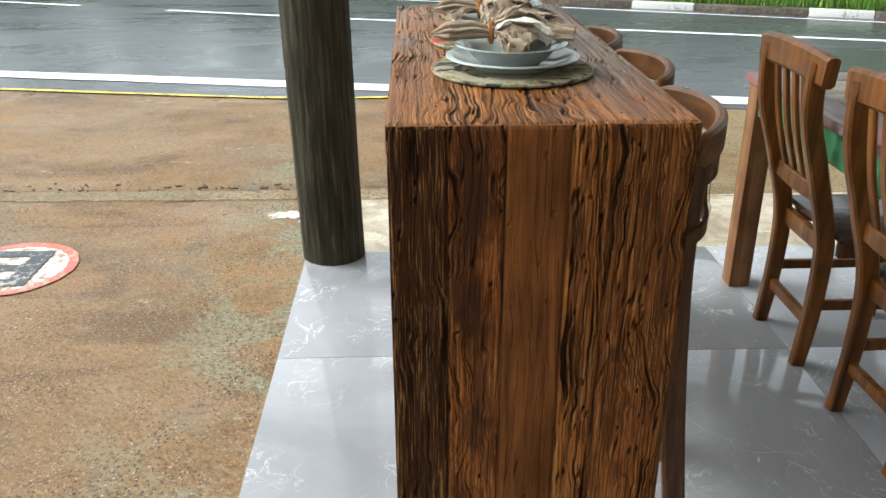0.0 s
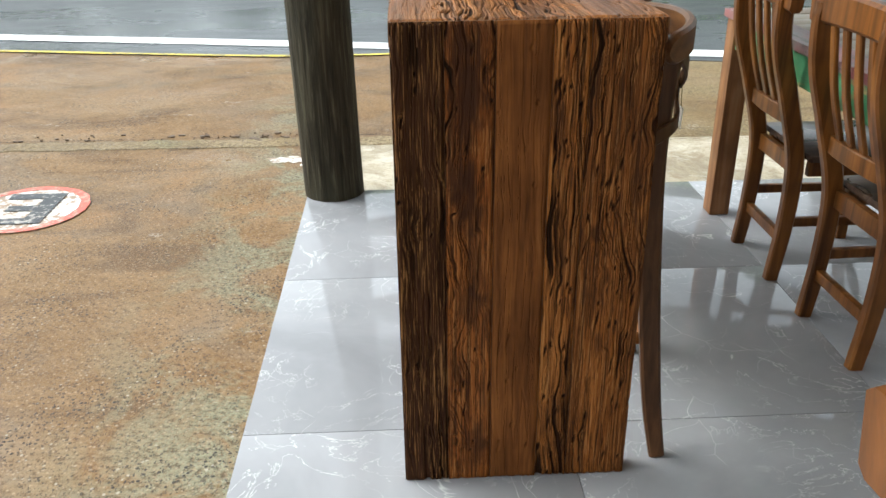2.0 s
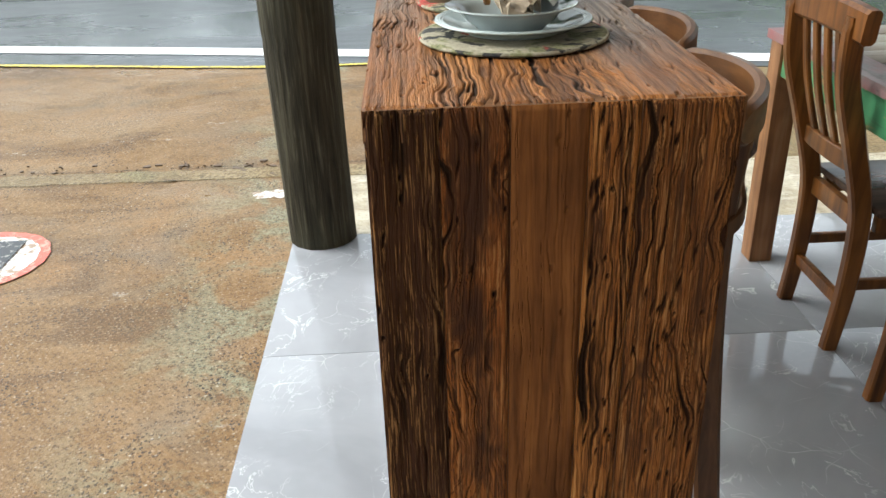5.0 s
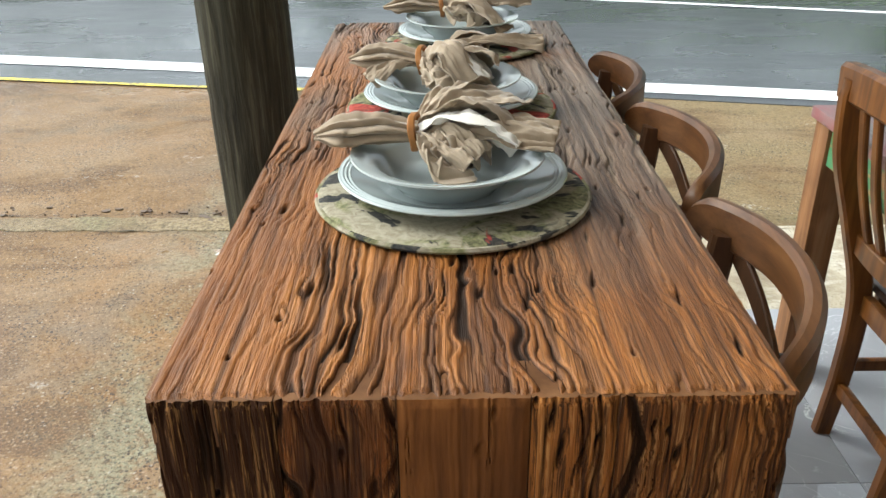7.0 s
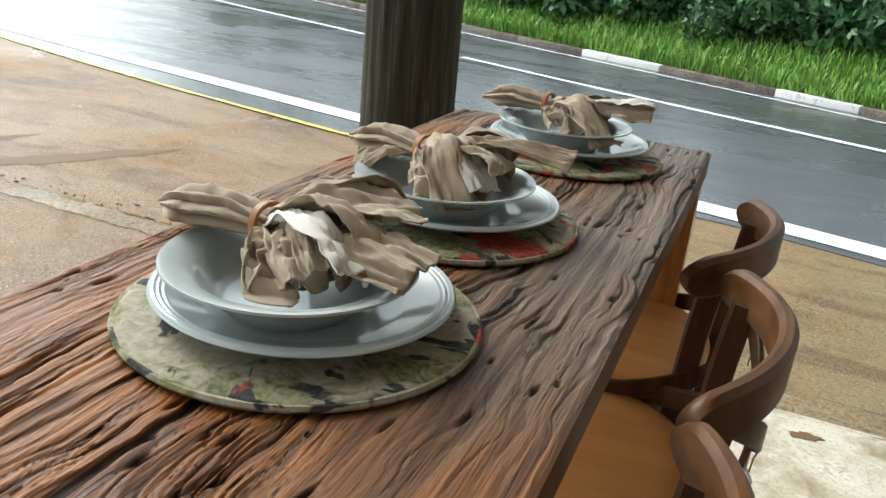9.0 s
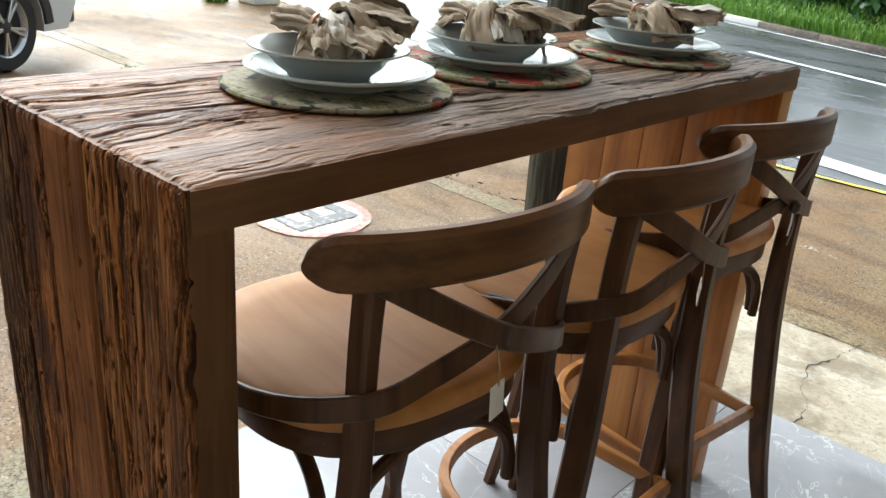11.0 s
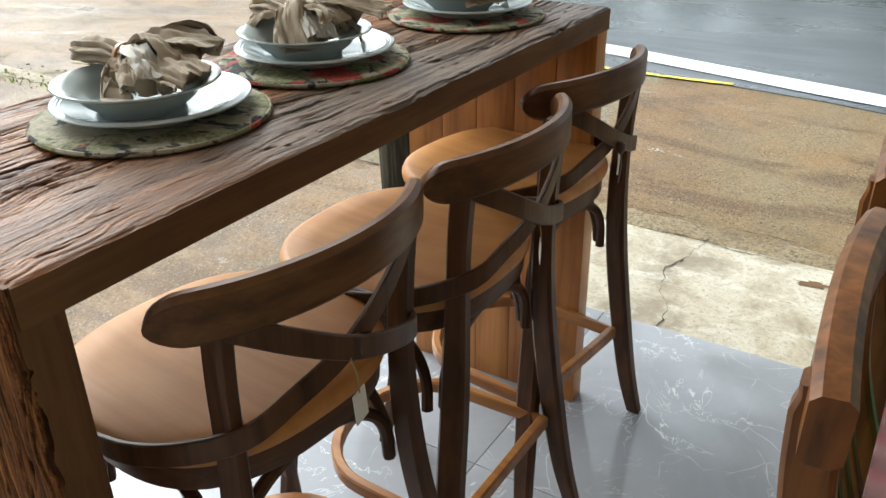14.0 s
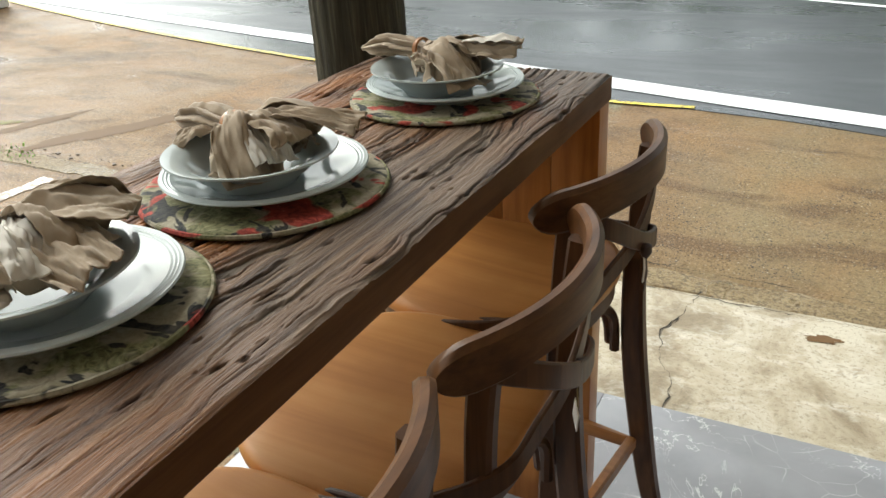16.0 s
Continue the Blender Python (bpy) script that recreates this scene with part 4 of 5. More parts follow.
# ---- bar stools ----
def make_stool():
    st = thing("bar_stool", "brown wooden cross-back bar stool with a round seat", "bar stool", group="bar stools at the table")
    # rounded seat with a raised lip, wider at the back
    def outline(r, f):
        out = []
        for i in range(64):
            a = 2 * math.pi * i / 64
            c, s = math.cos(a), math.sin(a)
            k = (abs(c) ** 2.6 + abs(s) ** 2.6) ** (-1 / 2.6)
            out.append((f + r * k * c, 1.06 * r * k * s))
        return out
    bm = nb()
    loops = [[bm.verts.new((x, y, z)) for x, y in outline(r, -0.020)] for r, z in ((0.170, 0.712), (0.202, 0.713), (0.208, 0.719), (0.209, 0.731), (0.205, 0.741), (0.195, 0.745), (0.155, 0.741), (0.08, 0.737), (0.02, 0.736))]
    for A, B in zip(loops, loops[1:]):
        for i in range(64):
            bm.faces.new((A[i], A[(i + 1) % 64], B[(i + 1) % 64], B[i]))
    bm.faces.new(loops[0][::-1])
    bm.faces.new(loops[-1])
    part("seat", bm, M["seat"], st, "tan varnished dished seat", 50)
    bm = nb()
    loops = [[bm.verts.new((x, y, z)) for x, y in outline(r, -0.020)] for r, z in ((0.170, 0.672), (0.197, 0.672), (0.199, 0.675), (0.199, 0.712), (0.170, 0.712))]
    for A, B in zip(loops, loops[1:] + loops[:1]):
        for i in range(64):
            bm.faces.new((A[i], A[(i + 1) % 64], B[(i + 1) % 64], B[i]))
    bmesh.ops.recalc_face_normals(bm, faces=bm.faces)
    part("seat_ring", bm, M["stool_y"], st)
    for s in (-1, 1):
        # back post runs from the sabre foot to the top rail
        P = spline([(0.232, s * 0.266, 0.0), (0.212, s * 0.235, 0.14), (0.193, s * 0.198, 0.36), (0.185, s * 0.168, 0.54), (0.183, s * 0.155, 0.70), (0.188, s * 0.155, 0.85), (0.198, s * 0.156, 0.955)], 7)
        part("back_post", sweep(nb(), P, rect(0.030, 0.042, 0.006), up=(1, 0, 0), sizes=[(0.85 + 0.2 * math.sin(math.pi * min(1, i / 30)), 0.85 + 0.3 * math.sin(math.pi * min(1, i / 32))) for i in range(len(P))]), M["stool"], st)
        P = spline([(-0.212, s * 0.240, 0.0), (-0.193, s * 0.226, 0.13), (-0.178, s * 0.198, 0.35), (-0.165, s * 0.172, 0.55), (-0.150, s * 0.150, 0.70)], 7)
        part("front_leg", sweep(nb(), P, rect(0.030, 0.034, 0.008), up=(1, 0, 0), sizes=[0.82 + 0.3 * i / len(P) for i in range(len(P))]), M["stool"], st)
    # curved top rail
    P = []
    for i in range(33):
        a = math.sin(((i / 32) - 0.5) * math.pi)
        P.append((0.250 - 0.072 * a * a - 0.014 * a ** 4, 0.219 * a, 0.957 + 0.010 * (1 - a * a)))
    part("top_rail", sweep(nb(), P, rect(0.023, 0.066, 0.007), sizes=[(1, max(0.12, math.sqrt(max(0, 1 - max(0, (abs(math.sin((i / 32 - 0.5) * math.pi)) - 0.83) / 0.17) ** 2)))) for i in range(33)]), M["stool_y"], st, "curved brown top rail")
    # crossed bentwood straps, their lower ends carried forward past the posts
    for s in (-1, 1):
        o = 0.0045 * s
        P = spline([(0.207, s * 0.164, 0.948), (0.236 - o, s * 0.085, 0.898), (0.244 - o, 0.0, 0.848), (0.232 - o, -s * 0.085, 0.812), (0.212, -s * 0.152, 0.790), (0.140, -s * 0.202, 0.762), (0.050, -s * 0.225, 0.738), (-0.050, -s * 0.226, 0.724)], 6)
        ob = part("cross_strap", sweep(nb(), P, rect(0.0085, 0.033, 0.002), sizes=[(1, 1.0 if i < 38 else 1.0 - 0.6 * (i - 37) / 5) for i in range(len(P))]), M["stool"], st)
        bm = nb()
        bmesh.ops.create_uvsphere(bm, u_segments=10, v_segments=6, radius=0.005)
        part("screw", bm, M["metal"], ob, "steel screw head", m=Matrix.Translation((0.2125, s * 0.158, 0.945)))
    part("clip", box(nb(), 0.236, 0.2525, -0.011, 0.011, 0.832, 0.864, 0.003), M["leather"], st, "dark leather wrap at the crossing")
    # bentwood arches under the seat, one a side
    def arch(a, b, bulge):
        a, b, bulge = Vector(a), Vector(b), Vector(bulge)
        pts = []
        for i in range(29):
            t = i / 28
            w = 0.5 - 0.5 * math.cos(math.pi * t)
            k = math.sin(math.pi * t) ** 0.62
            p = a.lerp(b, 0.5 + (w - 0.5) * (0.90 + 0.10 * abs(2 * t - 1)))
            pts.append(p + Vector((0, 0, (0.664 - 0.520) * k)) + bulge * k)
        return sweep(nb(), pts, ring(0.0105, 8), up=(0.3, 0.2, 0.9))
    part("arch", arch((0.152, -0.150, 0.520), (0.152, 0.150, 0.520), (0.0, 0, 0)), M["stool"], st)
    part("arch", arch((-0.160, -0.150, 0.520), (-0.160, 0.150, 0.520), (0.0, 0, 0)), M["stool"], st)
    for s in (-1, 1):
        part("arch", arch((0.132, s * 0.172, 0.520), (-0.145, s * 0.172, 0.520), (0, -s * 0.015, 0)), M["stool"], st)
    # footrest hoop: square at the back, round at the front
    P = [(0.188, 0.180), (0.188, -0.180), (0.08, -0.182), (-0.02, -0.180)]
    for i in range(1, 16):
        a = -math.pi / 2 - math.pi * i / 16
        P.append((-0.02 + 0.150 * math.cos(a), 0.180 * math.sin(a)))
    P += [(-0.02, 0.180), (0.08, 0.182)]
    part("footrest", sweep(nb(), [(x, y, 0.275) for x, y in P], rect(0.022, 0.030, 0.004), closed=True), M["foot"], st, "honey-coloured bentwood footrest hoop")
    return st


stool = make_stool()
stool.matrix_basis = pose(0.403, 0.348, 0, 0, 0, -6)
stools = [stool, copy_thing(stool, pose(0.427, 0.784, 0, 0, 0, -0.5)), copy_thing(stool, pose(0.402, 1.208, 0, 0, 0, -7))]


def make_tag(m, long):
    t = thing("hang_tag", "small white card tag hanging on a string", "tag", m)
    bm = nb()
    sweep(bm, [(0, 0, 0), (0.004, 0.004, -0.03), (0.006, 0.0, -0.055)], ring(0.0012, 5))
    part("string", bm, M["string"], t)
    part("card", box(nb(), 0.004, 0.0055, -0.014, 0.014, -0.055 - long, -0.052), M["tag"], t)


make_tag(stools[0].matrix_basis @ pose(0.252, -0.014, 0.842, 6, 0, 12), 0.045)
make_tag(stools[1].matrix_basis @ pose(0.252, -0.012, 0.842, 20, 0, 30), 0.035)
tas = thing("tassel", "dark leather tassel tied to the stool back", "tassel", stools[2].matrix_basis @ pose(0.258, 0.0, 0.842))
part("knot", lathe(nb(), [(0.002, 0.004), (0.010, 0.0), (0.011, -0.012), (0.005, -0.022)], 12), M["leather"], tas)
part("thong", sweep(nb(), [(0, 0, -0.02), (0.003, 0.004, -0.05), (0.001, 0.0, -0.085)], rect(0.007, 0.002, 0.0005), up=(1, 0, 0)), M["leather"], tas)
part("thong", sweep(nb(), [(0, -0.004, -0.02), (0.003, -0.008, -0.04), (0.001, -0.006, -0.065)], rect(0.006, 0.002, 0.0005), up=(1, 0, 0)), M["tag"], tas, "pale ribbon end")


# ---- place settings ----
def make_mat(m, label):
    fabric = M["print_red"] if "red" in label else M["print"]
    t = thing("placemat", label, "placemat", m, group="place settings")
    bm = nb()
    n = 72
    rngm = random.Random(int(m.translation.y * 100))
    prof = [(0.004, 0.0), (0.155, 0.0), (0.1605, 0.002), (0.162, 0.005), (0.1600, 0.0085), (0.153, 0.0095), (0.08, 0.009), (0.004, 0.009)]
    lathe(bm, prof, n)
    for v in bm.verts:
        a = math.atan2(v.co.y, v.co.x)
        r = math.hypot(v.co.x, v.co.y)
        k = max(0, r - 0.12) / 0.04
        v.co.z += k * 0.0028 * noise.noise(Vector((math.cos(a) * 4 + m.translation.y * 9, math.sin(a) * 4, 0)))
        s = 1 + 0.006 * k * noise.noise(Vector((math.cos(a) * 9, math.sin(a) * 9, m.translation.y * 5)))
        v.co.x *= s
        v.co.y *= s
    part("cover", bm, fabric, t, "quilted floral cotton cover", 60)
    bm = nb()
    pts = [(0.1615 * math.cos(2 * math.pi * i / n), 0.1615 * math.sin(2 * math.pi * i / n), 0.0045) for i in range(n)]
    part("piping", sweep(bm, pts, ring(0.0036, 6), closed=True), fabric, t)
    return t


def make_plate(m):
    t = tagged(part("dinner_plate", lathe(nb(), [(0.005, 0.002), (0.075, 0.002), (0.078, 0.0), (0.082, 0.0), (0.085, 0.004), (0.128, 0.0175), (0.1345, 0.0195), (0.1362, 0.0215), (0.1350, 0.0235), (0.1325, 0.0230),
        (0.1305, 0.0238), (0.1285, 0.0226), (0.1262, 0.0232), (0.1240, 0.0216), (0.1215, 0.0220), (0.119, 0.0202), (0.092, 0.0110), (0.086, 0.0082), (0.005, 0.0072)], 88), M["ceramic"]), "white glazed dinner plate with a ridged rim", "plate", "place settings")
    t.matrix_basis = m
    return t


def make_bowl(m):
    t = tagged(part("soup_plate", lathe(nb(), [(0.005, 0.004), (0.052, 0.004), (0.054, 0.0), (0.058, 0.0), (0.062, 0.006), (0.078, 0.018), (0.088, 0.031), (0.109, 0.0385), (0.1128, 0.0405), (0.1125, 0.0428), (0.109, 0.0425),
        (0.088, 0.0355), (0.080, 0.028), (0.068, 0.0125), (0.055, 0.0085), (0.005, 0.0075)], 80), M["ceramic"]), "white glazed deep soup plate", "plate", "place settings")
    t.matrix_basis = m
    return t


def make_napkin(m, seed, hump, spread, corners, bands, lining):
    """A linen napkin gathered in a ring: a pleated tail and a crumpled open fan."""
    nap = thing("napkin", "crumpled beige linen napkin gathered in a wooden ring", "napkin", m, group="place settings")
    def cloth(name, mat, thick, grids):
        for X, Y, Zc in grids:
            a, b = X.shape
            me = bpy.data.meshes.new(name)
            me.from_pydata(np.stack([X, Y, Zc], -1).reshape(-1, 3).tolist(), [], [(i * b + j, i * b + j + 1, (i + 1) * b + j + 1, (i + 1) * b + j) for i in range(a - 1) for j in range(b - 1)])
            finish(me, mat, 80)
            ob = new(name, me)
            ob.parent = nap
            ob.modifiers.new("thickness", "SOLIDIFY").thickness = thick
    # pleated tail drawn through the ring
    tu, ta = np.meshgrid(np.linspace(0, 1, 44), np.linspace(0, 2 * math.pi, 121), indexing="ij")
    k1, k2 = vnoise(tu * 5, np.cos(ta) * 2 + 5, seed), vnoise(tu * 14 + 9, np.sin(ta) * 4 + 7, seed + 1)
    fat = (0.0115 + 0.006 * sstep(0.05, 0.5, tu)) * (1 - 0.72 * sstep(0.72, 1.0, tu) ** 1.5)
    zig = np.arcsin(np.sin(8 * ta + 1.2 * tu + 2.5 * (k1 - 0.5) + seed)) * 2 / math.pi
    rr = fat * (1 + (0.24 + 0.10 * tu) * zig + 0.22 * (k2 - 0.5) * sstep(0.1, 0.4, tu))
    cloth("tail", M["cloth"], 0.0011, [(0.014 - 0.128 * tu + 0.012 * (k1 - 0.5) * tu, 1.25 * rr * np.cos(ta) + 0.012 * np.sin(2.2 * tu + seed) * tu, 0.014 + 0.008 * np.sin(math.pi * tu) + 0.80 * rr * np.sin(ta))])
    # the open side: one crumpled sheet with creased radial folds, loops and hanging corners
    t, v = np.meshgrid(np.linspace(0, 1, 84), np.linspace(-1, 1, 200), indexing="ij")
    q1, q2, q3, q4 = (vnoise(t * a + 3, v * b + c, seed + k) for k, (a, b, c) in enumerate(((1.6, 2.2, 1), (3.5, 5, 2), (8, 12, 4), (18, 26, 6))))
    th = np.radians(spread * v)
    reach = 0.072 + 0.04 * (vnoise(v * 3.2 + 9, v * 0, seed + 11) - 0.5)
    fall = 0.020 + 0.02 * vnoise(v * 2.5, v * 0 + 3, seed + 12)
    for ang0, more, drop, wide in corners:
        bell = np.exp(-((np.degrees(th) - ang0) / wide) ** 2)
        reach = reach + more * bell
        fall = fall + drop * bell
    phi = v * math.pi * 4.2 + 3.0 * (q1 - 0.5) + seed
    tri = np.arcsin(np.sin(phi)) * 2 / math.pi
    tri2 = np.arcsin(np.sin(phi * 2.3 + 5 * q1)) * 2 / math.pi
    open_ = sstep(0.0, 0.45, t)
    th = th + 0.16 * open_ * np.sin(2 * phi) + 0.45 * (q2 - 0.5) * open_ + 0.25 * (q3 - 0.5) * open_
    rad = 0.006 + reach * (t + 0.10 * open_ * (q2 - 0.5) - 0.16 * open_ * np.sin(phi * 1.1 + 2) * t)
    zz = 0.014 + hump * np.sin(math.pi * np.minimum(1, t * 0.95) ** 0.75) * (0.55 + 0.9 * (q1 - 0.2)) + open_ * (0.013 * tri + 0.007 * tri2 * t) + 0.020 * open_ * (q2 - 0.5) + 0.040 * open_ * (np.abs(q3 - 0.5) - 0.15) + 0.012 * (np.abs(q4 - 0.5) - 0.2) - fall * t ** 3
    zz = np.where(zz > 0, 0.030 * np.tanh(zz / 0.030), zz)
    X, Y = rad * np.cos(th), rad * np.sin(th)
    floor_z = np.where(np.hypot(X - 0.039, Y + 0.02) < 0.108, -0.022, -0.040)
    cloth("crumpled_sheet", M["cloth"], 0.0012, [(X, Y, np.maximum(zz, floor_z + 0.006 * q2))])
    def band(dirn, long, peak, end, w0, w1, twist0, twist1, pleat, k):
        """One folded band of cloth rising from the ring and falling to its hem."""
        c, s = math.cos(math.radians(dirn)), math.sin(math.radians(dirn))
        P = np.array(spline([(0.002, 0, 0.016), (0.22 * long * c, 0.22 * long * s, 0.65 * peak), (0.5 * long * c, 0.5 * long * s, 0.84 * peak), (0.78 * long * c, 0.78 * long * s, 0.45 * peak + 0.55 * end), (long * c, long * s, end)], 9))
        n = len(P)
        T = np.gradient(P, axis=0)
        T /= np.linalg.norm(T, axis=1)[:, None]
        S = np.cross(T, np.array([0, 0, 1.0]))
        S /= np.linalg.norm(S, axis=1)[:, None]
        N = np.cross(S, T)
        t = np.linspace(0, 1, n)
        tw = np.radians(twist0 + (twist1 - twist0) * sstep(0.1, 0.9, t))
        side, nor = S * np.cos(tw)[:, None] + N * np.sin(tw)[:, None], N * np.cos(tw)[:, None] - S * np.sin(tw)[:, None]
        vv = np.linspace(-1, 1, 60)
        tt, V2 = np.meshgrid(t, vv, indexing="ij")
        w = (w0 + (1.35 * w1 - w0) * sstep(0.0, 0.75, tt)) * (1 + 0.25 * (vnoise(tt * 3, V2 * 0 + k, seed + k) - 0.5))
        zig = np.arcsin(np.sin(V2 * math.pi * 1.6 + k + 1.5 * tt)) * 2 / math.pi
        off = pleat * zig * (1.1 - 0.5 * tt) + 0.010 * (vnoise(tt * 6, V2 * 3 + k, seed + 20 + k) - 0.5) + 0.016 * (np.abs(vnoise(tt * 7 + 2 * V2, V2 * 3.5 + k, seed + 40 + k) - 0.5) - 0.2) + 0.006 * (np.abs(vnoise(tt * 16 - 3 * V2, V2 * 8 + k, seed + 70 + k) - 0.5) - 0.2) - 0.25 * w * V2 * V2
        Q = P[:, None, :] + side[:, None, :] * (V2 * w)[..., None] + nor[:, None, :] * off[..., None]
        Q[..., 2] = np.maximum(Q[..., 2], np.where(np.hypot(Q[..., 0] - 0.039, Q[..., 1] + 0.02) < 0.108, -0.018, -0.036))
        return Q

    for k, row in enumerate(bands):
        Q = band(*row, k)
        cloth("fold", M["cloth"], 0.0012, [(Q[..., 0], Q[..., 1], Q[..., 2])])
    Q = band(*lining, 9)
    cloth("lining", M["lining"], 0.001, [(Q[..., 0], Q[..., 1], Q[..., 2])])
    bm = nb()
    pts = [(0.002 * math.sin(2 * a), 0.021 * math.cos(a), 0.016 + 0.021 * math.sin(a)) for a in [2 * math.pi * i / 32 for i in range(32)]]
    part("napkin_ring", sweep(bm, pts, rect(0.0045, 0.009, 0.0015), up=(1, 0, 0), closed=True), M["foot"], nap, "thin wooden napkin ring")
    return nap


# hump height, spread, corners (direction, reach, droop, width), then folded bands
# (direction, length, peak, end height, half widths, twists, pleat) and the pale lining
FOLDS = [(0.006, 62, [(-50, 0.02, 0.02, 10), (50, 0.02, 0.02, 12)],
          [(-7, 0.168, 0.038, 0.022, 0.012, 0.022, 10, -20, 0.006), (34, 0.135, 0.072, 0.034, 0.018, 0.036, -15, 20, 0.007), (56, 0.11, 0.052, 0.020, 0.014, 0.032, 30, 60, 0.006),
           (-34, 0.092, 0.030, 0.004, 0.010, 0.018, -15, -35, 0.006), (12, 0.120, 0.054, 0.022, 0.012, 0.028, 50, 20, 0.005)],
          (-17, 0.128, 0.052, 0.014, 0.012, 0.022, 15, 35, 0.003)),
         (0.008, 66, [(-62, 0.02, 0.02, 10), (50, 0.01, 0.03, 12)],
          [(-30, 0.130, 0.056, -0.026, 0.014, 0.028, -5, 10, 0.005), (14, 0.190, 0.056, 0.040, 0.012, 0.014, 10, -25, 0.004), (4, 0.120, 0.052, 0.020, 0.016, 0.034, 5, 15, 0.006),
           (44, 0.115, 0.044, 0.010, 0.012, 0.030, 25, 55, 0.006), (212, 0.088, 0.026, -0.004, 0.010, 0.018, 0, 12, 0.005), (-58, 0.070, 0.030, 0.002, 0.010, 0.018, -15, -30, 0.005)],
          (-14, 0.118, 0.050, 0.002, 0.008, 0.024, 0, 12, 0.003)),
         (0.006, 60, [(-20, 0.03, 0.03, 9), (45, 0.02, 0.02, 12)],
          [(6, 0.180, 0.040, 0.036, 0.012, 0.020, 5, -30, 0.006), (-22, 0.150, 0.046, -0.020, 0.014, 0.032, -5, 10, 0.006), (30, 0.120, 0.040, 0.012, 0.012, 0.030, 25, 50, 0.006),
           (-50, 0.075, 0.028, 0.002, 0.010, 0.020, -10, -30, 0.005), (14, 0.105, 0.040, 0.016, 0.014, 0.028, 50, 20, 0.005)],
          (10, 0.178, 0.044, 0.040, 0.006, 0.016, 0, 30, 0.003))]
SET = [(0.248, 0.402, -4, 3, "round placemat in olive and cream floral cotton"), (0.252, 0.748, -10, 14, "round placemat with red and dark printed flowers"),
       (0.288, 1.200, -6, 27, "round placemat in cream and red floral cotton")]
for (x, y, rz, seed, lab), folds in zip(SET, FOLDS):
    top = TH + 0.001
    make_mat(pose(x, y, top, 0, 0, rz * 3), lab)
    make_plate(pose(x, y + 0.004, top + 0.0098, 0, 0, rz))
    make_bowl(pose(x - 0.006, y - 0.012, top + 0.0175, 0, 0, 0))
    make_napkin(pose(x - 0.045, y + 0.008, top + 0.0175 + 0.043, 0, 0, rz), seed, *folds)


# ---- dining table and chairs ----
def make_dining_table():
    t = thing("dining_table", "old dining table with worn pink, grey and green paint", "table")
    x0, x1, y0, y1, h = 1.214, 2.12, -1.05, 1.585, 0.795
    for x in (x0 + 0.012, x1 - 0.09):
        for y in (y0 + 0.012, y1 - 0.09):
            part("leg", box(nb(), x, x + 0.078, y, y + 0.078, 0.0, h - 0.032, 0.004), M["leg2"], t)
    part("apron", box(nb(), x0 + 0.022, x0 + 0.046, y0 + 0.09, y1 - 0.09, h - 0.135, h - 0.032, 0.002), M["green_paint"], t, "green painted apron")
    part("apron", box(nb(), x1 - 0.046, x1 - 0.022, y0 + 0.09, y1 - 0.09, h - 0.135, h - 0.032, 0.002), M["green_paint"], t, "green painted apron")
    part("apron", box(nb(), x0 + 0.09, x1 - 0.09, y1 - 0.046, y1 - 0.022, h - 0.135, h - 0.032, 0.002), M["green_paint"], t, "green painted apron")
    part("apron", box(nb(), x0 + 0.09, x1 - 0.09, y0 + 0.022, y0 + 0.046, h - 0.135, h - 0.032, 0.002), M["green_paint"], t, "green painted apron")
    part("border_board", box(nb(), x0, x0 + 0.11, y0, y1, h - 0.03, h, 0.003), M["red_paint"], t, "worn pink painted board")
    part("border_board", box(nb(), x1 - 0.11, x1, y0, y1, h - 0.03, h, 0.003), M["red_paint"], t, "worn pink painted board")
    r = random.Random(9)
    y = y1
    while y > y0 + 0.02:
        w = min(r.uniform(0.10, 0.15), y - y0)
        part("board", box(nb(), x0 + 0.113, x1 - 0.113, y - w + 0.003, y, h - 0.03, h - 0.004 - r.uniform(0, 0.003), 0.003), M["grey_paint"], t)
        y -= w
    return t


make_dining_table()


